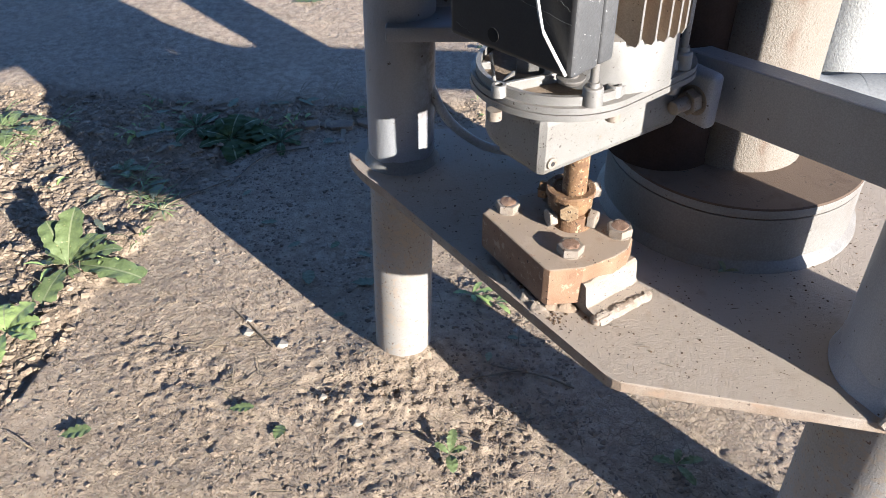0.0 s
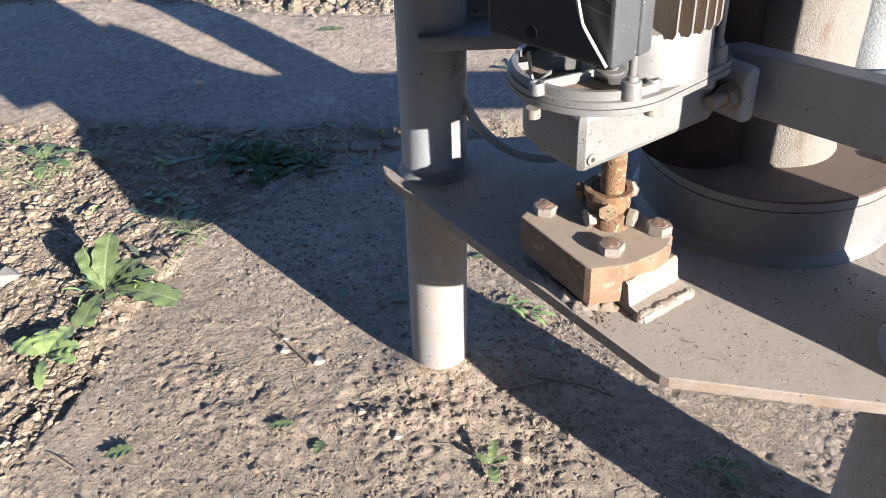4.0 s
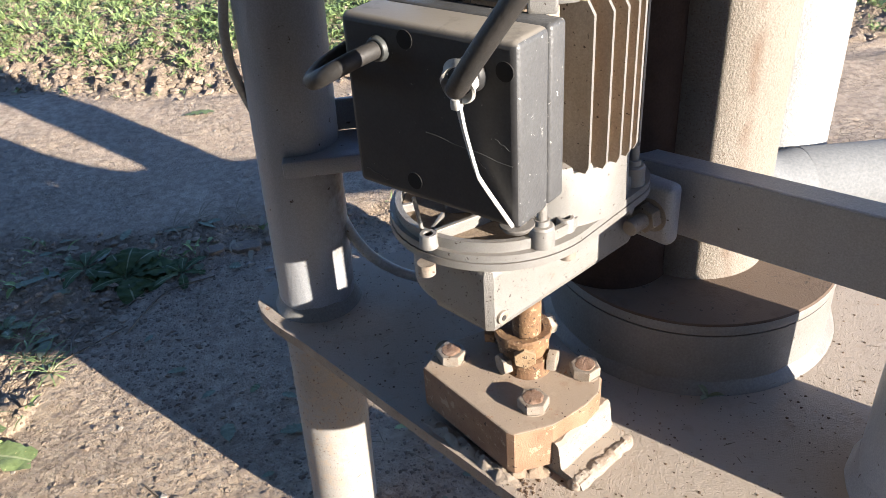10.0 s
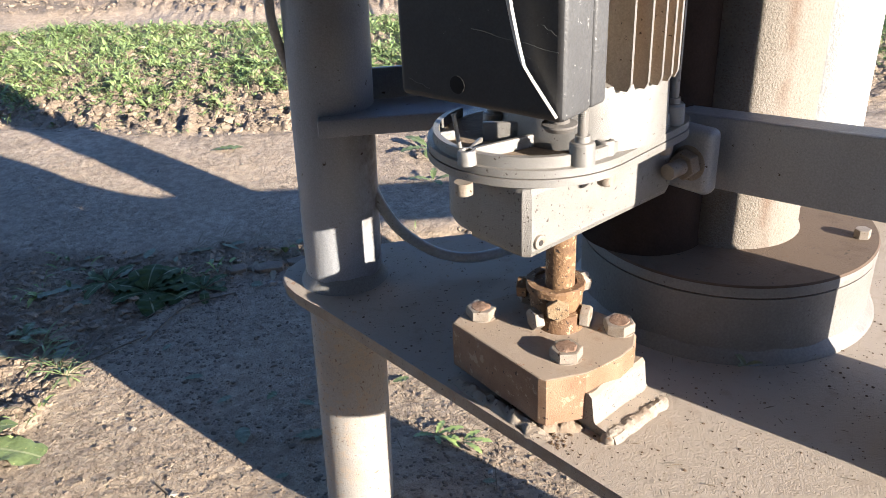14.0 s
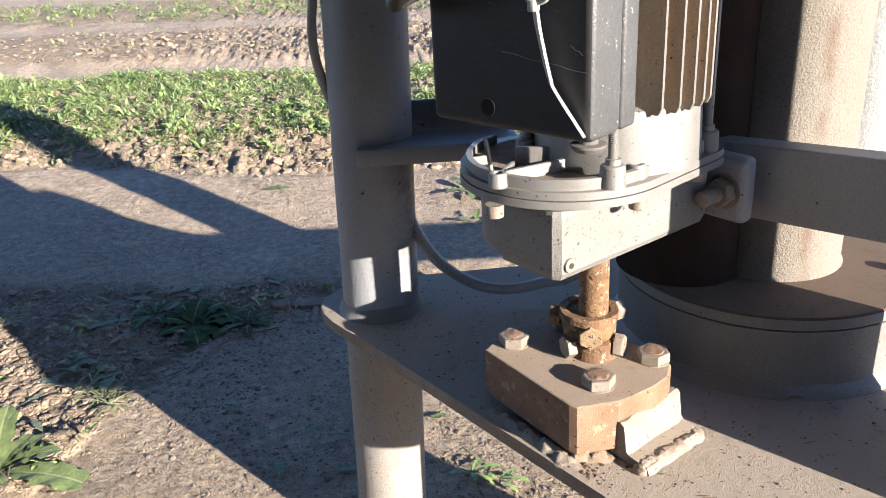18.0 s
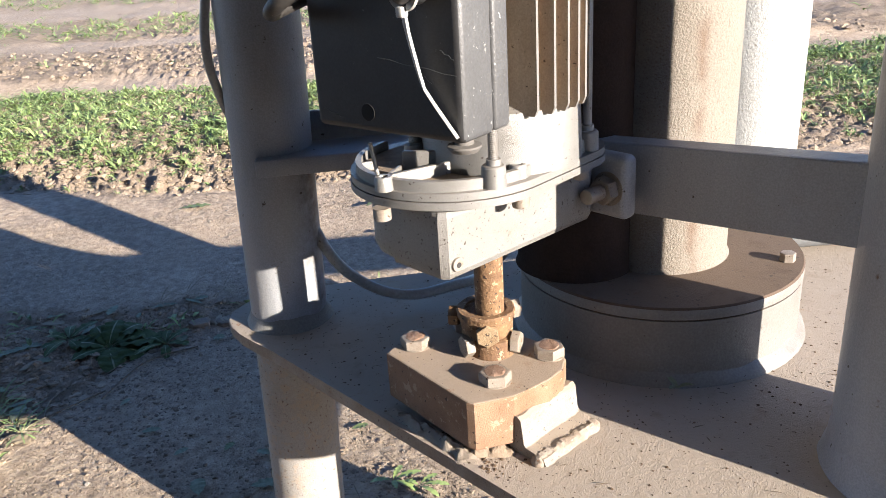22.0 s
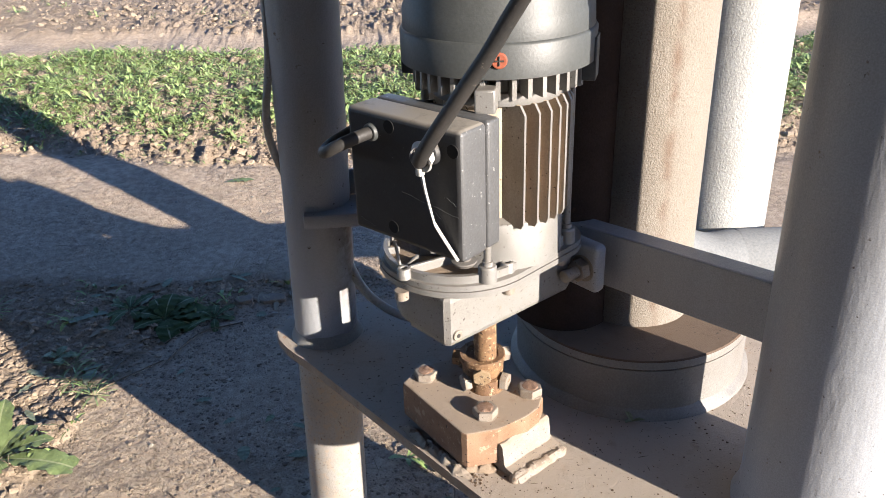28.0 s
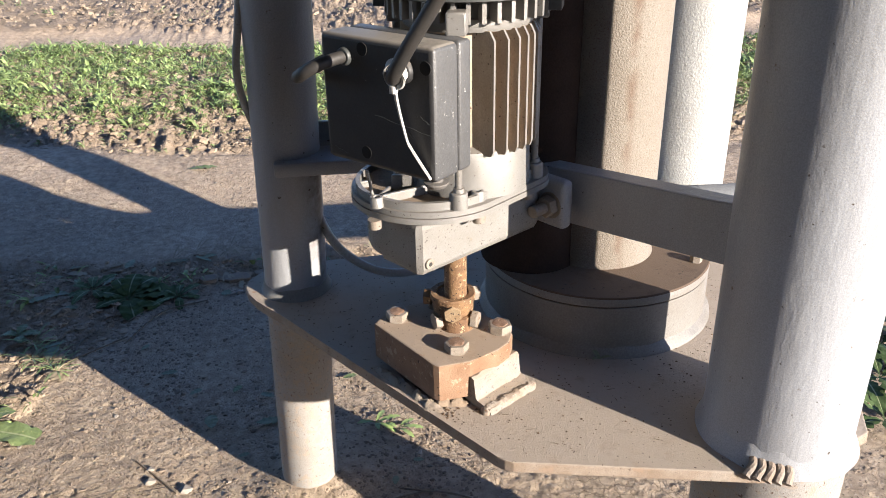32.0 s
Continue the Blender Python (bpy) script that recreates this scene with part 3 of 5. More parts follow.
def build_stand():
    # legs
    bm = bmesh.new()
    lean = 0.030
    rod(bm, (LEG_L[0] + 0.4075 * lean, LEG_L[1], 0.4075), (LEG_L[0] + 1.028 * lean, LEG_L[1], 1.028), 0.0325, sides=48)
    part("leg", bm, M_PAINT, stand, "slim grey tubular leg, slightly leaning")
    bm = bmesh.new()
    rod(bm, (LEG_L[0] + 0.258 * lean, LEG_L[1], 0.258), (LEG_L[0] + 0.4075 * lean, LEG_L[1], 0.4075), 0.0325, sides=48)
    part("leg_middle", bm, M_LEG, stand, "grey leg with a brown rust run deepened for shade")
    bm = bmesh.new()
    rod(bm, (LEG_L[0] - 0.05 * lean, LEG_L[1], -0.05), (LEG_L[0] + 0.2572 * lean, LEG_L[1], 0.2572), 0.0325, sides=48)
    part("leg_foot", bm, M_FOOT_PAINT, stand, "lower leg splashed with dry mud")
    bm = bmesh.new()
    rod(bm, (*LEG_R, 0.2575), (*LEG_R, 1.028), 0.0555, sides=64)
    part("leg", bm, M_PAINT, stand, "thick grey tubular leg")
    bm = bmesh.new()
    rod(bm, (*LEG_R, -0.05), (*LEG_R, 0.2570), 0.0555, sides=64)
    part("leg_foot", bm, M_FOOT_PAINT, stand, "lower leg splashed with dry mud")
    # base plate
    bm = bmesh.new()
    outline = [(-0.045, 0.675), (0.129, 0.435), (0.134, 0.430), (0.140, 0.4265), (0.318, 0.3880), (0.36, 0.392), (0.42, 0.42), (0.455, 0.50), (0.465, 0.62), (0.505, 0.748), (0.35, 0.81), (0.02, 0.792), (-0.045, 0.786), (-0.070, 0.774), (-0.083, 0.756), (-0.085, 0.740), (-0.081, 0.725), (-0.072, 0.709), (-0.060, 0.693)]
    prism(bm, outline, PLATE - 0.010, PLATE, 0.0012)
    part("base_plate", bm, M_PLATE, stand, "dusty steel base plate with rust specks", smooth=False)
    # drum with its lid and the column
    bm = bmesh.new()
    lathe(bm, COL, [(0.109, PLATE - 0.001), (0.109, PLATE + 0.049)], 96)
    drum = part("drum", bm, M_DRUM, stand, "round grey steel drum welded to the plate")
    bm = bmesh.new()
    lathe(bm, COL, [(0.1082, PLATE + 0.0492), (0.1094, PLATE + 0.0505), (0.1094, PLATE + 0.058), (0.1084, PLATE + 0.0595), (0.02, PLATE + 0.0595)], 96)
    for f in bm.faces:
        f.normal_update()
        f.material_index = 1 if abs(f.normal.z) < 0.5 else 0
    lid = part("lid", bm, M_LID, drum, "dusty steel lid")
    lid.data.materials.append(M_DRUM)
    bm = bmesh.new()
    lathe(bm, COL, [(0.1155, PLATE - 0.001), (0.1148, PLATE + 0.002), (0.111, PLATE + 0.006), (0.1088, PLATE + 0.009)], 96)
    for v in bm.verts:
        v.co += Vector((0, 0, 0.0025 * noise.noise(v.co * 70)))
    part("weld_bead", bm, M_DRUM, drum)
    bm = bmesh.new()
    hexagon(bm, (0.353, 0.612, PLATE + 0.0592), (0, 0, 1), 0.010, 0.007, 10)
    part("bolt", bm, M_BOLT, drum)
    bm = bmesh.new()
    lathe(bm, COL, [(0.0545, PLATE + 0.0596), (0.0525, PLATE + 0.063), (0.0525, 1.028)], 96)
    part("column", bm, M_COLUMN, stand, "tall round column with rough sand-coloured paint")
    # unseen bar under the plate's right edge, added to shade the ground beyond
    bm = bmesh.new()
    a, b = Vector((0.405, 0.432, 0)), Vector((0.458, 0.735, 0))
    c = (a + b) / 2
    box(bm, (c.x, c.y, PLATE - 0.0505), ((b - a).length, 0.006, 0.080), math.degrees(math.atan2(b.y - a.y, b.x - a.x)), 0.001)
    part("shadow_bar", bm, M_PAINT, stand)
    # cross beam from the thick leg to the gear motor
    bm = bmesh.new()
    a, b = Vector((0.1748, 0.6469, 0)), Vector((0.3168, 0.4439, 0))
    c, d = (a + b) / 2, (b - a)
    ang = math.degrees(math.atan2(d.y, d.x))
    tip = Matrix.Rotation(radians(-5.0), 4, V)
    box(bm, (c.x, c.y, 0.4135), (d.length, 0.005, 0.048), ang, 0.0012, tilt=tip)
    box(bm, (c.x + V.x * 0.008, c.y + V.y * 0.008, 0.4350), (d.length, 0.018, 0.005), ang, 0.0012, tilt=tip)
    part("cross_beam", bm, M_PAINT, stand, "grey steel angle beam")
    # bracket on the slim leg
    bm = bmesh.new()
    box(bm, (0.025, 0.7185, 0.4075), (0.125, 0.050, 0.014), 0, 0.002)
    box(bm, (0.035, 0.752, 0.424), (0.10, 0.005, 0.026), 0, 0.0012)
    part("bracket", bm, M_PAINT, stand, "grey steel angle bracket")
    # welds at the feet of the legs
    bm = bmesh.new()
    lathe(bm, LEG_R, [(0.0610, PLATE - 0.001), (0.0595, PLATE + 0.003), (0.0572, PLATE + 0.008), (0.0560, PLATE + 0.014), (0.0550, PLATE + 0.019)], 64)
    for v in bm.verts:
        v.co += Vector((noise.noise(v.co * 60), noise.noise(v.co * 60 + Vector((5, 5, 5))), 1.2 * noise.noise(v.co * 40))) * 0.0018
    part("weld_fillet", bm, M_PAINT, stand)
    for k in range(5):
        a = radians(226 + k * 6)
        d = Vector((math.cos(a), math.sin(a), 0))
        c = Vector((LEG_R[0], LEG_R[1], PLATE)) + d * (0.0605 - 0.0006 * k)
        side = Vector((-d.y, d.x, 0))
        bm = bmesh.new()
        tube(bm, [c - d * 0.006 + Vector((0, 0, 0.008)), c + Vector((0, 0, 0.0045)) + side * 0.002, c + d * 0.007 - Vector((0, 0, 0.001))], 0.0036, 10, 5)
        part("weld_bead", bm, M_WELD, stand)
    bm = bmesh.new()
    lathe(bm, (LEG_L[0] + 0.0081, LEG_L[1]), [(0.0380, PLATE - 0.001), (0.0362, PLATE + 0.002), (0.0342, PLATE + 0.005), (0.0328, PLATE + 0.009), (0.0318, PLATE + 0.013)], 64)
    for v in bm.verts:
        v.co += Vector((noise.noise(v.co * 60), noise.noise(v.co * 60 + Vector((5, 5, 5))), 0.6 * noise.noise(v.co * 45))) * 0.0009
    part("weld_fillet", bm, M_DRUM, stand)


build_stand()


# ---- bearing block ----
def build_block():
    t = thing("bearing_block", (0.11, 0.55, PLATE), "thick rust-stained steel block bolted on welded feet", "bearing")
    bm = bmesh.new()
    outline = [(0.0455, 0.5765), (0.0893, 0.5045), (0.0935, 0.5010), (0.119, 0.5045), (0.128, 0.5095), (0.145, 0.518), (0.1565, 0.528), (0.1620, 0.5415), (0.159, 0.558), (0.118, 0.606), (0.105, 0.612), (0.06, 0.598)]
    prism(bm, outline, PLATE + 0.0060, 0.3035, 0.0014)
    part("block", bm, M_BLOCK, t, smooth=False)
    bm = bmesh.new()
    a0, a1, out = Vector((0.1185, 0.5050, 0)), Vector((0.163, 0.5375, 0)), Vector((0.59, -0.807, 0))
    rows = []
    for k in range(25):
        q = a0.lerp(a1, k / 24)
        rows.append([bm.verts.new(q + out * (o + 0.0014 * noise.noise(q * 170 + Vector((0, 0, o * 90)))) + Vector((0, 0, z + 0.0008 * noise.noise(q * 240 + Vector((o * 200, 0, 0)))))) for o, z in ((-0.004, PLATE), (-0.004, 0.2885), (0.003, 0.2895), (0.0055, 0.2875), (0.0068, 0.279), (0.0078, 0.2715), (0.0095, 0.2695), (0.0240, 0.2675), (0.0262, PLATE))])
    for a, b in zip(rows, rows[1:]):
        for k in range(8):
            bm.faces.new((a[k], a[k + 1], b[k + 1], b[k]))
    for e in (rows[0], rows[-1][::-1]):
        bm.faces.new(e)
    part("foot", bm, M_FOOT, t, "white painted welded foot")
    bm = bmesh.new()
    bead(bm, [(0.1265, 0.4870, PLATE + 0.0005), (0.141, 0.4965, PLATE + 0.0015), (0.157, 0.507, PLATE + 0.001), (0.178, 0.5225, PLATE + 0.001)], 0.0048, 3)
    part("weld_bead", bm, M_WELD, t, "rusty lumpy weld")
    bm = bmesh.new()
    crust(bm, (0.0415, 0.5720), (0.0970, 0.4925), 0.0175, 0.0085, 3)
    part("weld_bead", bm, M_FOOT, t, "lumpy whitewashed weld full of dirt")
    bm = bmesh.new()
    crust(bm, (0.0860, 0.5080), (0.1200, 0.5060), 0.0150, 0.0085, 8)
    part("dirt", bm, M_SILT, t, "brown dirt packed under the block")
    for x, y, turn in ((0.0665, 0.5825, 18), (0.1525, 0.5490, 0), (0.1112, 0.5245, 25), (0.105, 0.600, 5)):
        bm = bmesh.new()
        rod(bm, (x, y, 0.3032), (x, y, 0.3042), 0.0102, sides=32)
        hexagon(bm, (x, y, 0.3042), (0, 0, 1), 0.0182, 0.0066, turn, dome=True)
        bolt = part("bolt", bm, M_BOLT, t)
        bm = bmesh.new()
        lathe(bm, (x, y), [(0.0074, 0.3100), (0.0066, 0.3111), (0.0046, 0.3114), (0.0022, 0.3115)], 20)
        for v in bm.verts:
            v.co += Vector((noise.noise(v.co * 400), noise.noise(v.co * 400 + Vector((7, 0, 0))), 1.6 * noise.noise(v.co * 350))) * 0.0005
        part("worn_top", bm, M_RUSTCAP, bolt, "worn rusty top")


build_block()


# ---- shaft with its coupling ----
def build_shaft():
    s = SHAFT
    t = thing("drive_shaft", (s.x, s.y, 0.302), "rusty vertical drive shaft with a clamped coupling sleeve", "shaft")
    bm = bmesh.new()
    rod(bm, (s.x, s.y, 0.300), (s.x, s.y, 0.40), 0.0096, sides=32)
    part("shaft", bm, M_RUST, t)
    bm = bmesh.new()
    lathe(bm, (s.x, s.y), [(0.0168, 0.3030), (0.0158, 0.3050), (0.0152, 0.3080), (0.0150, 0.3150), (0.0130, 0.3158)], 48)
    for v in bm.verts:
        v.co += Vector((noise.noise(v.co * 150), noise.noise(v.co * 150 + Vector((9, 0, 0))), 0)) * 0.0009
    sleeve = part("sleeve", bm, M_RUST, t)
    cx, cy = s.x - 0.0020, s.y + 0.0045   # the clamp ring sits off centre
    bm = bmesh.new()
    lathe(bm, (cx, cy), [(0.0130, 0.3145), (0.0166, 0.3150), (0.0174, 0.3170), (0.0178, 0.3270), (0.0196, 0.3285), (0.0198, 0.3325), (0.0190, 0.3338), (0.0142, 0.3338), (0.0134, 0.3280)], 56)
    for v in bm.verts:
        v.co += Vector((noise.noise(v.co * 150), noise.noise(v.co * 150 + Vector((9, 0, 0))), 0.6 * noise.noise(v.co * 110) - 0.06 * (v.co.x - cx) / 0.017)) * 0.0011
    collar = part("collar", bm, M_RUST, t, "rusty clamp ring")
    bm = bmesh.new()                  # scale caught between ring and shaft
    lathe(bm, (cx, cy), [(0.0150, 0.3286), (0.0148, 0.3322), (0.0080, 0.3330)], 40)
    for v in bm.verts:
        v.co.z += 0.0009 * noise.noise(v.co * 300)
    part("rust_scale", bm, M_RUST, collar)
    for ang, z, across, seat, high, mat, (px, py), owner in ((196, 0.3108, 0.0138, 0.0150, 0.0062, M_BOLT, (s.x, s.y), sleeve), (332, 0.3112, 0.0138, 0.0152, 0.0058, M_BOLT, (s.x, s.y), sleeve), (262, 0.3215, 0.0142, 0.0172, 0.0042, M_OCHRE, (cx, cy), collar), (20, 0.3268, 0.0125, 0.0186, 0.0062, M_BOLT, (cx, cy), collar), (160, 0.3262, 0.0130, 0.0186, 0.0066, M_RUST, (cx, cy), collar)):
        a = Vector((math.cos(radians(ang)), math.sin(radians(ang)), 0))
        bm = bmesh.new()
        c = Vector((px, py, z))
        rod(bm, c + a * 0.0125, c + a * (seat + 0.001), 0.0042, sides=16)
        hexagon(bm, c + a * seat, a, across, high, ang * 0.7)
        part("set_bolt", bm, mat, owner)


build_shaft()


# ---- gear motor ----
def build_motor():
    ax, ay = MOTOR.x, MOTOR.y
    t = thing("gear_motor", (ax, ay, 0.385), "upright geared electric motor with dusty aluminium housing and black terminal box", "motor")
    # lower gear case
    g = Vector((0.0800, 0.5005, 0))
    w = -U
    outline = [(0.0835, 0.4988), (0.186, 0.5715), (0.190, 0.579), (0.184, 0.590), (0.160, 0.618), (0.110, 0.621), (0.070, 0.603)]
    outline += [(0.0745 - 0.0295 * math.cos(radians(k)), 0.5525 - 0.0310 * math.sin(radians(k))) for k in (-40, -20, 0, 14, 26, 38, 48)]
    outline += [(0.0782, 0.5000)]
    bm = bmesh.new()
    prism(bm, outline, 0.3868, 0.4300, 0.005)
    for v in bm.verts:               # its floor rises towards the rounded end
        if v.co.z < 0.41:
            v.co.z += 0.005 * step(0.080, 0.042, v.co.x)
    case = part("gear_case", bm, M_CASE, t, "cast aluminium gear case")
    bm = bmesh.new()
    q = g + V * 0.005 + w * 0.006
    rod(bm, (q.x, q.y, 0.3885), (q.x, q.y, 0.4298), 0.0068, sides=24, bevel=0.003)
    part("corner_rib", bm, M_CASE, case)
    bm = bmesh.new()
    face = Vector((0.5786, -0.8156, 0))
    q = Vector((0.0880, 0.5020, 0.3965)) + face * 0.0008
    rod(bm, q - face * 0.004, q + face * 0.0010, 0.0042, sides=24, bevel=0.0006)
    plug = part("plug", bm, M_BOLT, case, "rusty threaded plug")
    bm = bmesh.new()
    rod(bm, q, q + face * 0.0013, 0.0017, sides=16)
    part("socket", bm, M_RUBBER, plug)
    # flange, two plates with a joint
    big = ring(0.0965, 0.5600, 0.0630) + ring(0.165, 0.5760, 0.031)
    for z0, z1, k in ((0.4300, 0.4345, 1.0), (0.4351, 0.4395, 0.994)):
        bm = bmesh.new()
        c = Vector((0.118, 0.567))
        prism(bm, hull([(c.x + (x - c.x) * k, c.y + (y - c.y) * k) for x, y in big]), z0, z1, 0.001)
        part("flange", bm, M_ALU, t)
    # raised rim with ribs and screw bosses
    cx, cy = 0.0945, 0.5580
    bm = bmesh.new()
    outer = ring(cx, cy, 0.0570, 130, 322, 40)
    inner = ring(cx, cy, 0.0535, 322, 130, 40)
    prism(bm, outer + inner, 0.4393, 0.4458, 0.001)
    rim = part("rim", bm, M_ALU, t, "raised cast rim")
    bm = bmesh.new()
    prism(bm, ring(cx, cy, 0.0528, 0, 352, 44), 0.4392, 0.4403)
    part("silt", bm, M_SILT, rim, "brown silt lying inside the rim")
    bm = bmesh.new()
    rod(bm, (0.0500, 0.5255, 0.440), (0.0465, 0.5285, 0.4640), 0.0012, sides=10)
    part("pin", bm, M_ALU, rim)
    for x, y, z, length, thick, high, a in ((0.0750, 0.5285, 0.4432, 0.041, 0.0030, 0.0080, 23), (0.0800, 0.5470, 0.4455, 0.030, 0.0032, 0.0120, -14), (0.0590, 0.5330, 0.4425, 0.017, 0.0022, 0.0070, 62), (0.0440, 0.5560, 0.4425, 0.012, 0.0022, 0.0060, 10)):
        bm = bmesh.new()
        box(bm, (x, y, z), (length, thick, high), a, 0.0006)
        part("rib", bm, M_ALU, rim)
    for x, y in ((0.0518, 0.5175), (0.1275, 0.5170), (0.172, 0.555), (0.185, 0.588)):
        bm = bmesh.new()
        lathe(bm, (x, y), [(0.0055, 0.4394), (0.0050, 0.4466), (0.0045, 0.4473), (0.0027, 0.4473), (0.0025, 0.442)], 24)
        part("boss", bm, M_ALU, rim)
        bm = bmesh.new()
        out = Vector((x - 0.118, y - 0.567)).normalized() * 0.003
        lathe(bm, (x + out.x, y + out.y), [(0.0036, 0.4222), (0.0050, 0.4230), (0.0052, 0.4300)], 20)
        part("bolt", bm, M_BOLT, t)
    # mounting ear with its bolt
    bm = bmesh.new()
    c = Vector((0.1975, 0.5849, 0.4100))
    ang = math.degrees(math.atan2(U.y, U.x))
    box(bm, c - V * 0.002, (0.054, 0.013, 0.043), ang, 0.005, segments=4)
    part("mounting_ear", bm, M_PAINT, t, "grey mounting ear")
    bm = bmesh.new()
    c = Vector((0.2005, 0.5719, 0.4085))
    rod(bm, c + V * 0.01, c - V * 0.026, 0.0052, sides=20, bevel=0.001)
    part("bolt", bm, M_BOLT, t, "threaded bolt end")
    bm = bmesh.new()
    hexagon(bm, c - V * 0.004, -V, 0.016, 0.008, 15)
    rod(bm, c - V * 0.0005, c - V * 0.0035, 0.0115, sides=28)
    part("nut", bm, M_BOLT, t)
    # end shield below the fins
    bm = bmesh.new()
    lathe(bm, (ax, ay), [(0.0495, 0.439), (0.0485, 0.470), (0.0470, 0.475), (0.041, 0.478)], 64)
    shield = part("end_shield", bm, M_ALU, t, "pale aluminium end shield")
    bm = bmesh.new()
    lathe(bm, (0.0920, 0.4765), [(0.0070, 0.4688), (0.0088, 0.4712), (0.0086, 0.4722), (0.0050, 0.4728), (0.0046, 0.4775)], 32)
    part("drain_plug", bm, M_PLUG, shield, "flat dusty rubber plug")
    # core and fins
    bm = bmesh.new()
    lathe(bm, (ax, ay), [(0.0405, 0.47), (0.0405, 0.585)], 48)
    part("stator", bm, M_FIN, t)
    out = Vector((-0.71, -0.704, 0))
    side = Vector((-0.704, 0.71, 0))
    for d, e, offsets in ((-side, out, range(-3, 4)), (side, out, range(-3, 4)), (-out, side, range(-3, 4))):
        for k in offsets:
            w = k * 0.0098
            r0, r1 = math.sqrt(0.0400 ** 2 - w * w), math.sqrt(0.0540 ** 2 - w * w)
            bm = bmesh.new()
            lines = []
            for h in (-0.0011, 0.0011):
                lines.append([bm.verts.new(Vector((ax, ay, z)) + d * r + e * (w + h)) for r, z in ((r0, 0.564), (r1 - 0.004, 0.564), (r1, 0.5575), (r1, 0.4775), (r1 - 0.0018, 0.4735), (r0, 0.4735))])
            bm.faces.new(lines[0])
            bm.faces.new(lines[1][::-1])
            for m in range(6):
                bm.faces.new((lines[0][m], lines[0][(m + 1) % 6], lines[1][(m + 1) % 6], lines[1][m]))
            for f in bm.faces:
                f.normal_update()
                f.material_index = 1 if abs(f.normal.dot(d)) > 0.5 else 0
            ob = part("fin", bm, M_FIN, t, smooth=False)
            ob.data.materials.append(M_ALU)
    # upper end shield with short fins
    bm = bmesh.new()
    lathe(bm, (ax, ay), [(0.048, 0.563), (0.049, 0.566), (0.049, 0.572), (0.046, 0.573), (0.046, 0.60)], 48)
    upper = part("upper_shield", bm, M_ALU, t)
    for i in range(36):
        a = i * 10 + 2
        d = Vector((math.cos(radians(a)), math.sin(radians(a)), 0))
        bm = bmesh.new()
        box(bm, Vector((ax, ay, 0.581)) + d * 0.052, (0.018, 0.003, 0.020), a)
        part("short_fin", bm, M_ALU, upper, smooth=False)
    # tie rods with their lugs
    for a in (255, 352, 88, 178):
        d = Vector((math.cos(radians(a)), math.sin(radians(a)), 0)) * (0.0640 if a == 255 else 0.0530)
        bm = bmesh.new()
        if a == 255:
            rod(bm, (ax + d.x, ay + d.y, 0.440), (ax + d.x, ay + d.y, 0.58), 0.0022, sides=14)
            for k in range(44):
                z = 0.4550 + k * 0.0011
                rod(bm, (ax + d.x, ay + d.y, z), (ax + d.x, ay + d.y, z + 0.0006), 0.0029, 0.0022, sides=12)
        else:
            rod(bm, (ax + d.x, ay + d.y, 0.440), (ax + d.x, ay + d.y, 0.58), 0.0028, sides=16)
        part("tie_rod", bm, M_ALU, t)
        bm = bmesh.new()
        box(bm, (ax + d.x, ay + d.y, 0.573), (0.014, 0.014, 0.016), a, 0.0015)
        part("lug", bm, M_ALU, t)
        bm = bmesh.new()
        lathe(bm, (ax + d.x, ay + d.y), [(0.0072, 0.4394), (0.0068, 0.4505), (0.0060, 0.4515), (0.0042, 0.4518), (0.0040, 0.4550)], 24)
        part("lug", bm, M_ALU, t)
    # fan cover
    bm = bmesh.new()
    lathe(bm, (ax, ay), [(0.066, 0.586), (0.0688, 0.587), (0.0690, 0.608), (0.0680, 0.6095), (0.0672, 0.610), (0.0665, 0.624), (0.0655, 0.6255), (0.0650, 0.665), (0.062, 0.675), (0.050, 0.680), (0.01, 0.680)], 72)
    cover = part("fan_cover", bm, M_COVER, t, "dark grey plastic fan cover")
    for a in (160, 340):
        d = Vector((math.cos(radians(a)), math.sin(radians(a)), 0)) * 0.064
        bm = bmesh.new()
        box(bm, (ax + d.x, ay + d.y, 0.588), (0.012, 0.018, 0.030), a, 0.001)
        part("clip", bm, M_COVER, cover)
    d = Vector((-0.13, -0.991, 0))
    c = Vector((ax, ay, 0.5995)) + d * 0.0678
    bm = bmesh.new()
    rod(bm, c, c + d * 0.003, 0.0052, sides=24, bevel=0.0008)
    screw = part("screw", bm, material("rusty_red_screw", (0.302, 0.079, 0.036), (0.245, 0.058, 0.029), rough=0.7, scale=200), cover, "rusty red cross-head screw")
    bm = bmesh.new()
    s = Vector((d.y, -d.x, 0))
    for m in (s, Vector((0, 0, 1))):
        rod(bm, c + d * 0.0033 - m * 0.003, c + d * 0.0033 + m * 0.003, 0.0006, sides=6)
    part("slot", bm, M_RUBBER, screw)
    # terminal box: its face runs from the near right corner
    nrm = Vector((-0.71, -0.704, 0))
    along = Vector((-0.704, 0.71, 0))
    r0 = Vector((0.0900, 0.4618, 0.5208))
    ang = math.degrees(math.atan2(along.y, along.x))
    bm = bmesh.new()
    box(bm, r0 + along * 0.0503 - nrm * 0.0135, (0.1005, 0.027, 0.0905), ang, 0.0038, segments=4)
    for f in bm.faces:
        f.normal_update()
        # the side towards the sun takes the lightened plastic
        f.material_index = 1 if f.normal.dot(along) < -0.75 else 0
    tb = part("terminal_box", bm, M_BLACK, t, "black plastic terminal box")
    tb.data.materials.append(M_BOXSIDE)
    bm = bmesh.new()
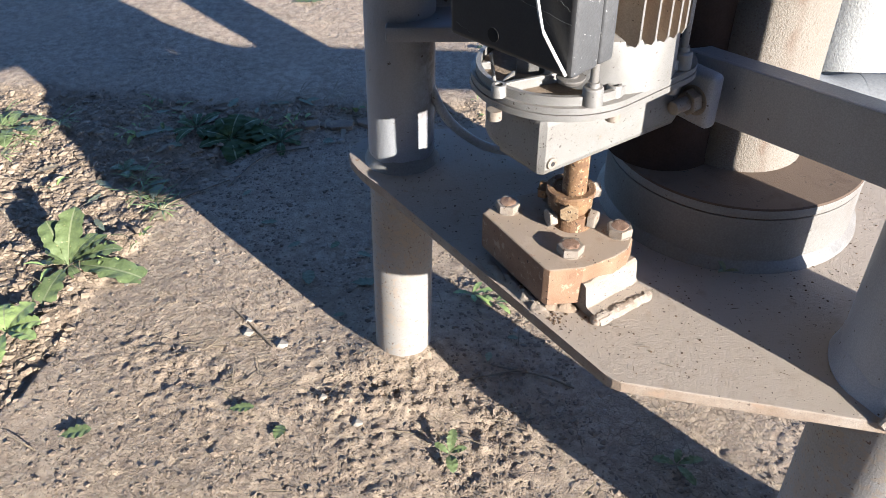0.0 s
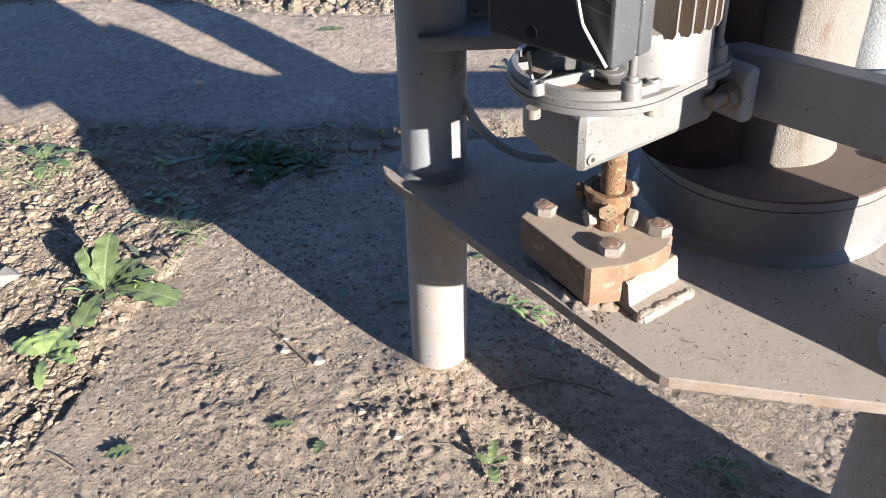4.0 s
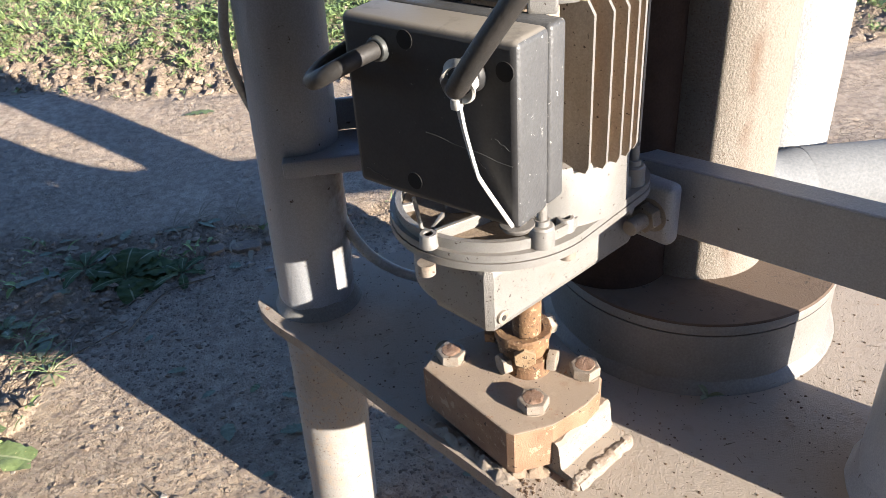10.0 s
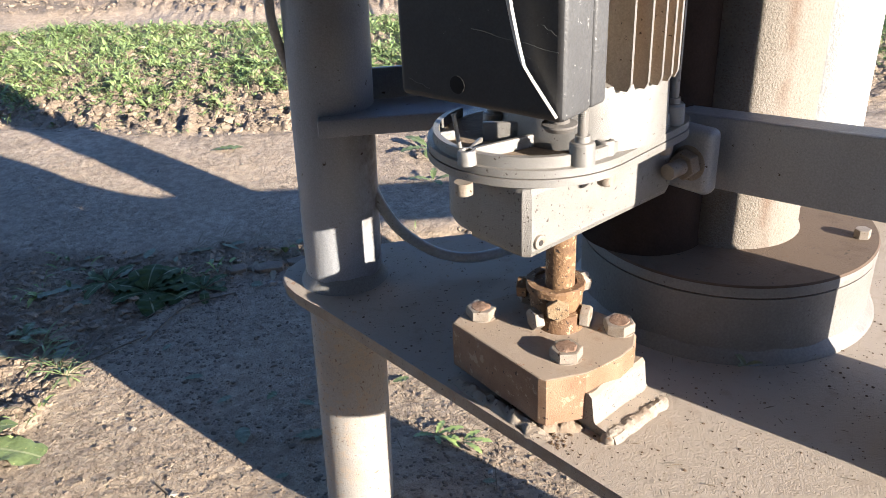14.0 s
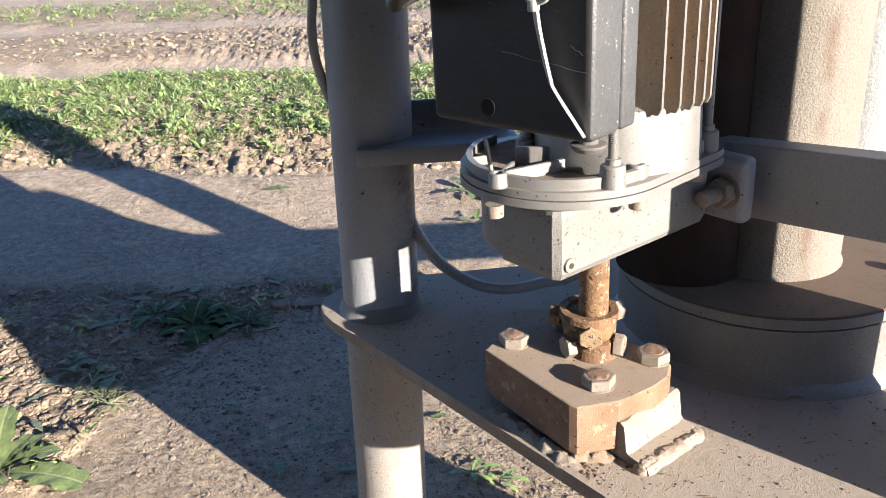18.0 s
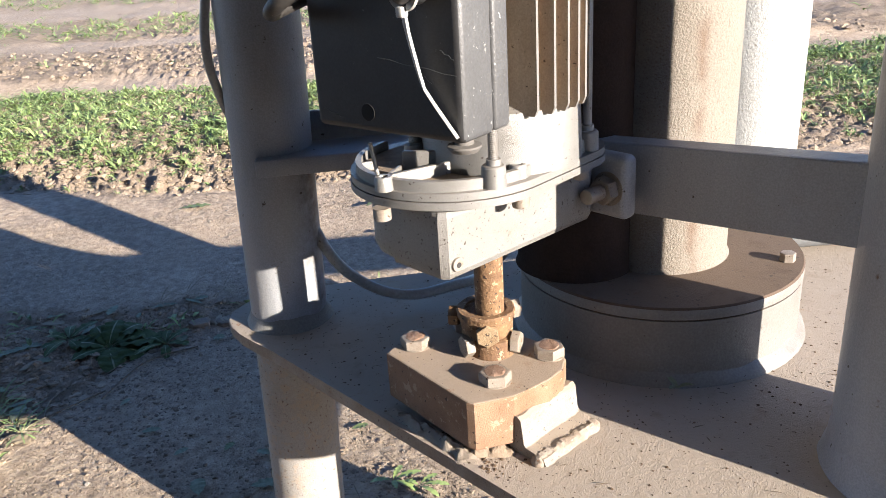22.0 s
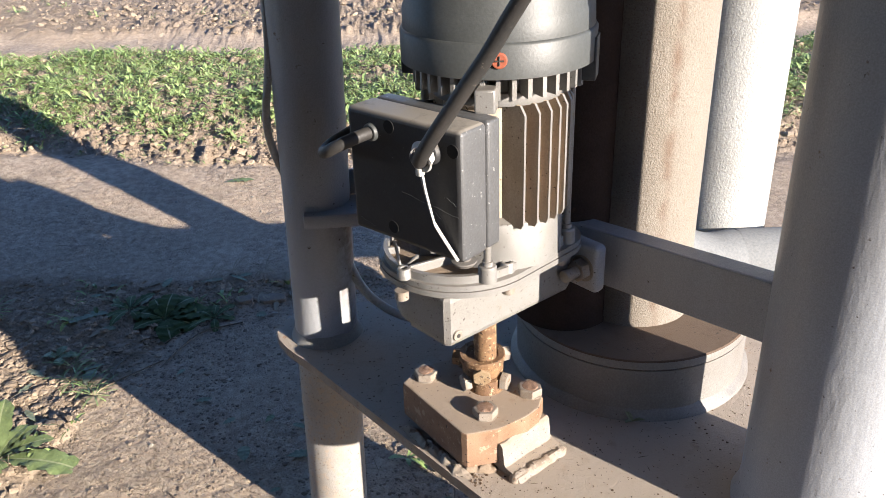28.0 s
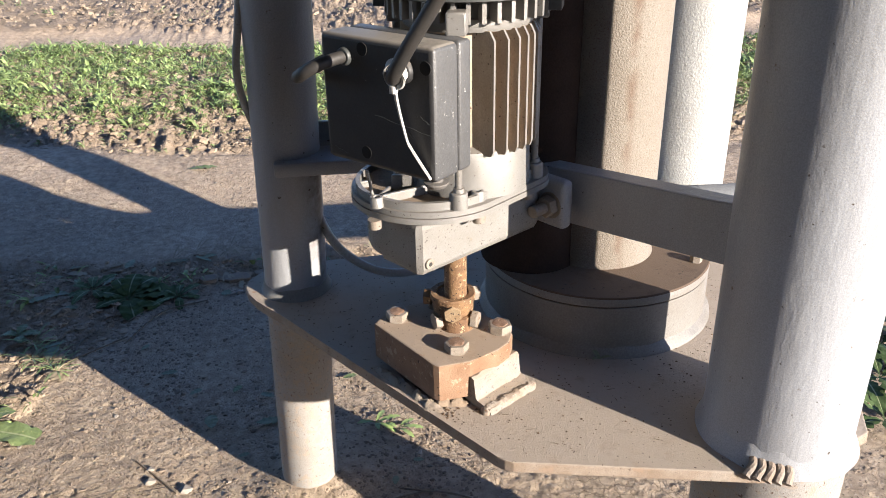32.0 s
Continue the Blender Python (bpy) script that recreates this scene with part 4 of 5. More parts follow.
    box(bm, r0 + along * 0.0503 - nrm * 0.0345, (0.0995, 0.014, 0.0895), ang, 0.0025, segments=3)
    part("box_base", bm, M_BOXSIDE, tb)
    bm = bmesh.new()
    box(bm, r0 + along * 0.0503 - nrm * 0.048, (0.070, 0.018, 0.060), ang, 0.003)
    part("pedestal", bm, M_ALU, t)
    hole = material("deep_hole", (0.006, 0.006, 0.006), (0.008, 0.008, 0.008), rough=0.9, bump=0)
    for k, z in ((0.0062, 0.5528), (0.0605, 0.5585), (0.0615, 0.4862)):
        bm = bmesh.new()
        c = r0 + along * k + nrm * 0.0002
        c.z = z
        rod(bm, c - nrm * 0.001, c + nrm * 0.0003, 0.0045, sides=24)
        part("screw_hole", bm, hole, tb)
    # scratches on the face of the box
    for k0, z0, k1, z1, w in ((0.052, 0.5075, 0.003, 0.5015, 0.00022), (0.030, 0.505, 0.018, 0.497, 0.00016), (0.094, 0.478, 0.080, 0.4745, 0.00018), (0.012, 0.513, 0.004, 0.509, 0.00014)):
        bm = bmesh.new()
        line = []
        for k in range(7):
            q = r0 + along * (k0 + (k1 - k0) * k / 6) + nrm * 0.0001
            q.z = 0.0073 + z0 + (z1 - z0) * k / 6 + 0.0004 * math.sin(k * 2.1)
            line.append(q)
        tube(bm, line, w, 6, 3)
        part("scratch", bm, M_COVER, tb, "pale scratch")
    return t, r0, along, nrm


motor, BOX0, ALONG, NRM = build_motor()


# ---- cables ----
def on_box(k, z, out=0.0):
    q = BOX0 + ALONG * (k - 0.0045) + NRM * out
    q.z = z + 0.0073
    return q


def build_cables():
    g1, g2 = on_box(0.0285, 0.5415), on_box(0.0815, 0.5445)
    t = thing("power_cable", g1, "thick black rubber power cable leaving a terminal box", "cable")
    bm = bmesh.new()
    tube(bm, [on_box(0.0285, 0.5415, -0.004), on_box(0.0290, 0.5395, 0.007), on_box(0.0240, 0.5420, 0.016), on_box(0.0100, 0.560, 0.019), on_box(-0.0125, 0.591, 0.017), on_box(-0.037, 0.626, 0.014), on_box(-0.084, 0.702, 0.014), on_box(-0.13, 0.85, 0.0), on_box(-0.17, 1.028, -0.02)], 0.0047, 18)
    part("sheath", bm, M_RUBBER, t)
    bm = bmesh.new()
    rod(bm, g1 - NRM * 0.001, g1 + NRM * 0.004, 0.0085, 0.0070, sides=28, bevel=0.001)
    part("gland", bm, M_BLACK, t)
    t = thing("supply_cable", g2, "black rubber cable looping from a terminal box behind it", "cable")
    bm = bmesh.new()
    tube(bm, [on_box(0.0815, 0.5445, -0.004), on_box(0.0825, 0.544, 0.010), on_box(0.0855, 0.542, 0.0205), on_box(0.094, 0.537, 0.0255), on_box(0.104, 0.532, 0.023), on_box(0.1115, 0.530, 0.016), on_box(0.1150, 0.532, 0.003), on_box(0.111, 0.538, -0.022), on_box(0.094, 0.545, -0.046), on_box(0.074, 0.550, -0.056)], 0.0043, 16)
    part("sheath", bm, M_RUBBER, t)
    bm = bmesh.new()
    rod(bm, g2 - NRM * 0.001, g2 + NRM * 0.003, 0.0066, 0.0058, sides=28, bevel=0.0008)
    part("gland", bm, M_COVER, t)
    t = thing("cable_tie", on_box(0.034, 0.523, 0.012), "white nylon cable tie with a long hanging tail", "cable tie")
    bm = bmesh.new()
    tube(bm, [on_box(0.0285, 0.5305, 0.010), on_box(0.0272, 0.520, 0.009), on_box(0.0232, 0.500, 0.007), on_box(0.0195, 0.4920, 0.006), on_box(0.0060, 0.4725, 0.003)], 0.001, flat=(0.0036, 0.0014))
    part("tail", bm, M_TIE, t)
    bm = bmesh.new()
    box(bm, on_box(0.0287, 0.5315, 0.011), (0.005, 0.004, 0.005), 45, 0.0008)
    part("head", bm, M_TIE, t)
    bm = bmesh.new()
    c = on_box(0.0275, 0.5415, 0.010)
    tube(bm, [c + Vector((0, 0, 0.0082 * math.cos(k))) + ALONG * (0.0082 * math.sin(k)) for k in [radians(a) for a in range(-170, 171, 20)]], 0.001, steps=2, flat=(0.0014, 0.0036))
    part("loop", bm, M_TIE, t)
    # grey conduit that droops behind the gear case
    t = thing("grey_conduit", (0.02, 0.75, 0.33), "thin grey cable drooping from the slim leg behind the gear case", "cable")
    bm = bmesh.new()
    tube(bm, [(-0.015, 0.748, 0.40), (-0.004, 0.735, 0.352), (0.008, 0.722, 0.325), (0.024, 0.72, 0.303), (0.050, 0.72, 0.284), (0.078, 0.72, 0.277), (0.108, 0.72, 0.281), (0.135, 0.705, 0.295), (0.15, 0.66, 0.34)], 0.0047, 12)
    part("sheath", bm, M_CONDUIT, t)
    t = thing("leg_cable", (-0.05, 0.72, 0.5), "thin grey cable running up beside the slim leg", "cable")
    bm = bmesh.new()
    tube(bm, [(-0.045, 0.752, 0.40), (-0.061, 0.735, 0.46), (-0.064, 0.728, 0.50), (-0.055, 0.730, 0.56), (-0.052, 0.735, 0.65), (-0.045, 0.74, 0.9), (-0.02, 0.745, 1.028)], 0.0036, 12)
    part("sheath", bm, M_CONDUIT, t)


build_cables()


# ---- pipes behind the stand ----
def build_pipes():
    # filler pipe for the dark gap by the column; shade is in its colour
    t = thing("dark_pipe", (0.202, 0.657, PLATE + 0.06), "upright pipe added beside a sand-coloured column, shade in its dark colour", "pipe")
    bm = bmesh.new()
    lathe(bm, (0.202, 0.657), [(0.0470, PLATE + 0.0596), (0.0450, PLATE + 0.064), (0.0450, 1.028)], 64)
    part("tube", bm, material("shade_dark_pipe", (0.052, 0.034, 0.025), (0.034, 0.022, 0.017), rough=0.95, spec=0.1, scale=22, bump=0.4, fine=600, spots=(0.05, 0.03, 0.02), spot_at=0.64, spot_scale=60), t)
    t = thing("white_pipe", (0.4286, 0.8445, 0.0), "upright white painted pipe with rough lumpy paint", "pipe")
    bm = bmesh.new()
    lathe(bm, (0.4286, 0.8445), [(0.0525, -0.03), (0.0525, 1.028)], 96)
    part("tube", bm, M_WHITE, t)
    t = thing("grey_pipe", (0.45, 0.768, 0.25), "horizontal smooth grey plastic pipe", "pipe")
    bm = bmesh.new()
    rod(bm, (0.42, 0.767, 0.2985), (1.4, 0.735, 0.285), 0.0345, sides=64)
    part("tube", bm, M_PVC, t)
    bm = bmesh.new()
    tube(bm, [(0.4195, 0.767, 0.2985), (0.378, 0.760, 0.301), (0.336, 0.757, 0.320), (0.304, 0.747, 0.362), (0.288, 0.738, 0.422), (0.276, 0.722, 0.462)], 0.0343, 40, 8)
    part("elbow", bm, M_PVC, t)


build_pipes()


# ---- loose stuff on the ground ----
def joined(name, verts, faces, mat, label, category):
    me = bpy.data.meshes.new(name)
    me.from_pydata(verts, [], faces)
    me.materials.append(mat)
    return tagged(new(name, me), label, category, kind="stuff")


ICO_V = [Vector(v).normalized() for v in ((0, 1, 1.618), (0, -1, 1.618), (0, 1, -1.618), (0, -1, -1.618), (1, 1.618, 0), (-1, 1.618, 0), (1, -1.618, 0), (-1, -1.618, 0), (1.618, 0, 1), (-1.618, 0, 1), (1.618, 0, -1), (-1.618, 0, -1))]
ICO_F = [f for f in ((0, 1, 8), (0, 9, 1), (0, 4, 5), (0, 5, 9), (0, 8, 4), (1, 7, 6), (1, 6, 8), (1, 9, 7), (2, 5, 4), (2, 3, 11), (2, 10, 3), (2, 11, 5), (2, 4, 10), (3, 6, 7), (3, 10, 6), (3, 7, 11), (4, 8, 10), (5, 11, 9), (6, 10, 8), (7, 9, 11))]


def lumps(name, spots, mat, label, category, flat=0.7):
    """Broken crumbs of earth or stone: (x, y, radius) each."""
    rnd = random.Random(name)
    verts, faces = [], []
    for x, y, r in spots:
        z = land(x, y)[0] - r * 0.12
        turn = Euler((rnd.uniform(0, 6), rnd.uniform(0, 6), rnd.uniform(0, 6))).to_matrix()
        sx, sy, sz = rnd.uniform(0.7, 1.3), rnd.uniform(0.7, 1.3), flat * rnd.uniform(0.7, 1.2)
        k = len(verts)
        for v in ICO_V:
            q = turn @ (v * rnd.uniform(0.55, 1.3))
            verts.append((x + q.x * r * sx, y + q.y * r * sy, z + q.z * r * sz))
        faces += [tuple(k + i for i in f) for f in ICO_F]
    return joined(name, verts, faces, mat, label, category)


def blade(verts, faces, base, yaw, length, width, lift, bend, rnd, lobes=0.0, steps=4):
    """One bent leaf as a strip with a fold along its middle."""
    d, s = Vector((math.cos(yaw), math.sin(yaw), 0)), Vector((-math.sin(yaw), math.cos(yaw), 0))
    k, q, a = len(verts), Vector(base), lift
    for i in range(steps + 1):
        t = i / steps
        w = width * (math.sin(math.pi * min(0.97, 0.12 + 0.86 * t)) ** 0.8) * (1 + lobes * (0.5 if i % 2 else -0.3))
        fold = 0.22 * w
        verts += [tuple(q - s * w / 2 + Vector((0, 0, fold))), tuple(q), tuple(q + s * w / 2 + Vector((0, 0, fold)))]
        q = q + (d * math.cos(a) + Vector((0, 0, math.sin(a)))) * (length / steps)
        a -= bend / steps
    for i in range(steps):
        b = k + 3 * i
        faces += [(b, b + 1, b + 4, b + 3), (b + 1, b + 2, b + 5, b + 4)]


def scatter(n, box4, keep, rnd):
    out = []
    x0, x1, y0, y1 = box4
    for _ in range(n):
        x, y = rnd.uniform(x0, x1), rnd.uniform(y0, y1)
        if rnd.random() < keep(x, y):
            out.append((x, y))
    return out


def foot(x, y):
    """Keep clear of the legs and the drum."""
    return all(math.hypot(x - c[0], y - c[1]) > r for c, r in ((LEG_L, 0.035), (LEG_R, 0.062), (COL, 0.112), ((0.4286, 0.8445), 0.056)))


def loose_at(x, y):
    return land(x, y)[1]


def field_row(x, y):
    return y - edge_c(x) - 0.02 * x


def build_litter():
    rnd = random.Random(4)
    soil = scatter(60000, (-1.25, 0.5, 0.4, 1.75), lambda x, y: 0.9 * loose_at(x, y) if field_row(x, y) < 0 else 0, rnd)
    lumps("soil_clods", [(x, y, rnd.choice((0.0018, 0.0022, 0.003, 0.004, 0.005, 0.0075)) * rnd.uniform(0.7, 1.3)) for x, y in soil], M_CLOD, "crumbled dry brown clods of soil", "soil", 0.6)
    field = scatter(60000, (-2.0, 2.2, 1.8, 4.6), lambda x, y: (0.95 if field_row(x, y) < 0.32 else 0.45 if field_row(x, y) < 1.2 else 0.16) * loose_at(x, y) if field_row(x, y) > 0 else 0, rnd)
    lumps("field_clods", [(x, y, rnd.choice((0.003, 0.004, 0.005, 0.006, 0.008, 0.011)) * rnd.uniform(0.7, 1.3) * (1.0 if field_row(x, y) < 1.2 else 1.3)) for x, y in field], M_CLOD, "dry clods of turned field soil", "soil", 0.65)
    near = scatter(42000, (-0.6, 0.75, 0.42, 1.3), lambda x, y: 0.8 * (1 - loose_at(x, y)) * (0.45 + 0.55 * step(-0.1, 0.3, noise.noise((x * 5, y * 5, 20)))) if foot(x, y) else 0, rnd)
    lumps("earth_crumbs", [(x, y, rnd.choice((0.0006, 0.0008, 0.0010, 0.0012, 0.0015, 0.0018, 0.0024, 0.0034)) * rnd.uniform(0.7, 1.3)) for x, y in near], M_CRUMB, "small dry crumbs of earth on packed ground", "soil", 0.6)
    kicked = scatter(16000, (-0.45, 0.35, 0.44, 0.80), lambda x, y: churned(x, y) if foot(x, y) else 0, rnd)
    lumps("kicked_soil", [(x, y, rnd.choice((0.0006, 0.0008, 0.0010, 0.0013, 0.0017, 0.0022, 0.0032)) * rnd.uniform(0.7, 1.3)) for x, y in kicked], M_CRUMB, "loose crumbs of soil kicked up beside a steel leg", "soil", 0.55)
    pale = scatter(420, (-1.2, 0.9, 0.42, 2.0), lambda x, y: 0.6 if foot(x, y) else 0, rnd)
    lumps("grit", [(x, y, rnd.choice((0.0016, 0.002, 0.003, 0.004)) * rnd.uniform(0.7, 1.3)) for x, y in pale], M_STONE, "scattered small pale stones", "grit")
    # dry straw and torn grass
    verts, faces = [], []
    spots = scatter(2600, (-1.3, 0.9, 0.45, 2.0), lambda x, y: (0.10 + 0.6 * loose_at(x, y)) if foot(x, y) else 0, rnd)
    for x, y in spots:
        blade(verts, faces, (x, y, land(x, y)[0] + rnd.uniform(0.002, 0.006)), rnd.uniform(0, 6.3), rnd.uniform(0.012, 0.05), rnd.uniform(0.0008, 0.0022), rnd.uniform(-0.1, 0.3), rnd.uniform(0, 0.6), rnd, steps=3)
    spots = scatter(9000, (-2.0, 2.2, 1.85, 4.6), lambda x, y: 0.5 * loose_at(x, y) if field_row(x, y) > 0 else 0, rnd)
    for x, y in spots:
        blade(verts, faces, (x, y, land(x, y)[0] + rnd.uniform(0.004, 0.02)), rnd.uniform(0, 6.3), rnd.uniform(0.02, 0.08), rnd.uniform(0.001, 0.0035), rnd.uniform(-0.1, 0.5), rnd.uniform(0, 0.8), rnd, steps=3)
    for cx, cy, rx, ry, yaw, k in ((-0.275, 0.735, 0.06, 0.016, 0.25, 16), (-0.225, 0.672, 0.05, 0.02, 0.4, 10), (0.0, 0.60, 0.06, 0.03, 2.4, 14), (-0.19, 0.655, 0.03, 0.02, 0.7, 5), (0.02, 0.80, 0.06, 0.03, 2.6, 18), (0.09, 0.62, 0.07, 0.04, 2.7, 16), (-0.30, 0.72, 0.08, 0.02, 0.2, 18), (-0.24, 0.66, 0.05, 0.015, 0.5, 14)):
        for _ in range(k):
            x, y = rnd.gauss(cx, rx * 0.6), rnd.gauss(cy, ry * 0.6)
            blade(verts, faces, (x, y, land(x, y)[0] + rnd.uniform(0.0005, 0.002)), yaw + rnd.gauss(0, 0.5), rnd.uniform(0.012, 0.045), rnd.uniform(0.0006, 0.0016), rnd.uniform(-0.02, 0.06), rnd.uniform(0, 0.1), rnd, steps=3)
    joined("dry_straw", verts, faces, M_STRAW, "dry pale straw scattered on the soil", "straw")


def build_plate_litter():
    rnd = random.Random(21)
    verts, faces = [], []
    def on_plate(x, y):
        return (x + 0.043) * 0.82 + (y - 0.681) * 0.573 > 0.006 and y > 0.432 + 0.12 * max(0, 0.14 - x) and x < 0.45 and y < 0.78 and foot(x, y) and not (0.04 < x < 0.18 and 0.50 < y < 0.61)
    for x, y in scatter(2200, (-0.06, 0.45, 0.41, 0.78), lambda x, y: 0.75 if on_plate(x, y) else 0, rnd):
        r = rnd.choice((0.0003, 0.0004, 0.0005, 0.0006, 0.0009)) * rnd.uniform(0.7, 1.3)
        k = len(verts)
        for v in ICO_V:
            verts.append((x + v.x * r * rnd.uniform(0.7, 1.4), y + v.y * r * rnd.uniform(0.7, 1.4), PLATE + 0.2 * r + v.z * r * 0.45))
        faces += [tuple(k + i for i in f) for f in ICO_F]
    for _ in range(240):             # dirt caught between the block and the plate's edge
        q = Vector((0.040, 0.566)).lerp(Vector((0.103, 0.487)), rnd.random()) + Vector((rnd.gauss(0, 0.004), rnd.gauss(0, 0.004)))
        if (q.x + 0.043) * 0.82 + (q.y - 0.681) * 0.573 < 0.003:
            continue
        r = rnd.choice((0.0004, 0.0005, 0.0006, 0.0008, 0.0012))
        k = len(verts)
        for v in ICO_V:
            verts.append((q.x + v.x * r * rnd.uniform(0.7, 1.4), q.y + v.y * r * rnd.uniform(0.7, 1.4), PLATE + 0.2 * r + v.z * r * 0.45))
        faces += [tuple(k + i for i in f) for f in ICO_F]
    joined("plate_grit", verts, faces, M_GRIT, "fine brown grit lying on the steel plate", "grit")
    verts, faces = [], []
    for x, y in scatter(150, (-0.06, 0.45, 0.41, 0.78), lambda x, y: 0.6 if on_plate(x, y) else 0, rnd):
        blade(verts, faces, (x, y, PLATE + 0.0012), rnd.uniform(0, 6.3), rnd.uniform(0.002, 0.009), rnd.uniform(0.0006, 0.0012), 0.02, 0.05, rnd, steps=2)
    joined("plate_chaff", verts, faces, M_TWIG, "dark chaff and straw scraps on the steel plate", "straw")


def weed_patch(verts, faces, x, y, size, leaves, rnd, steps=3):
    z = land(x, y)[0]
    for _ in range(leaves):
        yaw = rnd.uniform(0, 6.3)
        r = rnd.uniform(0, 0.4) * size
        blade(verts, faces, (x + r * math.cos(yaw), y + r * math.sin(yaw), z + rnd.uniform(0, 0.35) * size), yaw + rnd.uniform(-0.8, 0.8), size * rnd.uniform(0.4, 1.1), size * rnd.choice((0.04, 0.05, 0.07, 0.10, 0.2, 0.32)), rnd.uniform(-0.1, 1.0), rnd.uniform(0.4, 1.6), rnd, steps=steps)


def build_weeds():
    rnd = random.Random(9)
    verts, faces = [], []
    def keep(x, y):
        w = field_row(x, y) + 0.12 * noise.noise((x * 3, y * 3, 30))
        thick = step(0.10, 0.32, w) * (1 - step(0.90, 1.06, w))
        return thick * (0.35 + 0.65 * step(-0.25, 0.2, noise.noise((x * 6, y * 6, 31)))) + 0.10 * step(0, 0.05, w) * (1 - step(0.3, 0.4, w))
    for x, y in scatter(30000, (-1.7, 2.2, 1.85, 3.1), keep, rnd):
        weed_patch(verts, faces, x, y, rnd.choice((0.012, 0.015, 0.02, 0.025, 0.035)) * rnd.uniform(0.8, 1.2), rnd.randint(7, 10), rnd, 2)
    def far(x, y):
        w = field_row(x, y) + 0.2 * noise.noise((x * 2, y * 2, 33))
        return (step(2.7, 3.0, w) * (1 - step(3.7, 4.0, w)) + 0.75 * step(4.9, 5.3, w) * (1 - step(7.5, 9.0, w)) + 0.10 * step(1.4, 1.6, w) * (1 - step(2.2, 2.4, w))) * (0.4 + 0.6 * step(-0.2, 0.2, noise.noise((x * 3, y * 3, 34))))
    for x, y in scatter(11000, (-5.0, 3.5, 3.2, 9.5), far, rnd):
        weed_patch(verts, faces, x, y, rnd.uniform(0.03, 0.065), rnd.randint(5, 8), rnd, 2)
    for x0, x1 in ((-5.0, -1.7), (2.2, 4.5)):
        for x, y in scatter(5000, (x0, x1, 1.6, 3.4), keep, rnd):
            weed_patch(verts, faces, x, y, rnd.uniform(0.03, 0.06), rnd.randint(5, 7), rnd, 2)
    joined("field_weeds", verts, faces, M_WEED, "low green weeds and grass growing in a field", "weeds")
    # thin grass on the loose soil between the packed strips
    verts, faces = [], []
    def mid(x, y):
        return 0.6 * loose_at(x, y) * step(0.0, 0.3, noise.noise((x * 5, y * 5, 35))) if field_row(x, y) < -0.1 else 0
    for x, y in scatter(900, (-1.2, 0.3, 0.5, 1.6), mid, rnd):
        weed_patch(verts, faces, x, y, rnd.uniform(0.015, 0.035), rnd.randint(3, 5), rnd)
    joined("soil_weeds", verts, faces, M_WEED, "sparse green blades on loose soil", "weeds")


def broad_leaf(length, width, lift, bend, wave, rnd):
    """A toothed leaf on a short stalk, growing along +x from the origin, veins as folds."""
    verts, faces, n, q, a = [], [], 18, Vector((0, 0, 0.004)), lift
    for i in range(n + 1):
        t = i / n
        body = max(0.0, math.sin(math.pi * min(1.0, max(0.0, (t - 0.10) / 0.90)) ** 1.35)) ** 0.5
        w = width * max(0.05, body * (1 + wave * (0.35 if i % 2 else -0.25) + 0.12 * rnd.uniform(-1, 1)))
        up = Vector((-math.sin(a), 0, math.cos(a)))
        for k in (-1, -0.55, -0.07, 0.07, 0.55, 1):
            curl = 0.16 * abs(k) - 0.10 * k * k + 0.07 * math.sin(i * 1.5 + abs(k) * 3) * abs(k)
            verts.append(q + Vector((-0.10 * abs(k) * w, k * w / 2, 0)) + up * (curl * w))
        q = q + Vector((math.cos(a), 0, math.sin(a))) * (length / n)
        a -= bend / n
    for i in range(n):
        for k in range(5):
            b = 6 * i + k
            faces.append((b, b + 1, b + 7, b + 6))
    return verts, faces


def plant(name, x, y, leaves, label, mat=None, wave=0.5):
    """A rosette; leaves as (yaw in degrees, length, width, lift)."""
    z = land(x, y)[0]
    t = thing(name, (x, y, z), label, "plant", {"grass_tuft": "grass tufts at the rim", "weed_plant": "weeds in the yard"}.get(name, ""))
    rnd = random.Random(len(leaves) + int(1000 * x))
    for yaw, length, width, lift in leaves:
        verts, faces = broad_leaf(length, width, lift, rnd.uniform(0.6, 1.1), wave, rnd)
        me = bpy.data.meshes.new("leaf")
        me.from_pydata([Matrix.Rotation(radians(yaw), 3, "Z") @ v for v in verts], [], faces)
        me.materials.append(mat or M_LEAF)
        if width > 0.012:
            me.materials.append(M_RIB)
            for f in me.polygons:
                f.material_index = 1 if f.index % 5 == 2 else 0
        me.shade_smooth()
        ob = new("leaf", me)
        ob.parent = t
    return t


def fallen_leaf(x, y, yaw, length, width, label, mat=None):
    verts, faces = [], []
    verts, faces = broad_leaf(length, width, 0.05, 0.15, 0.3, random.Random(int(abs(x) * 9999)))
    me = bpy.data.meshes.new("fallen_leaf")
    me.from_pydata([Matrix.Rotation(radians(yaw), 3, "Z") @ v for v in verts], [], faces)
    me.materials.append(mat or M_LEAF)
    me.shade_smooth()
    ob = new("fallen_leaf", me)
    ob.location = (x, y, land(x, y)[0])
    tagged(ob, label, "leaf", "fallen leaves")


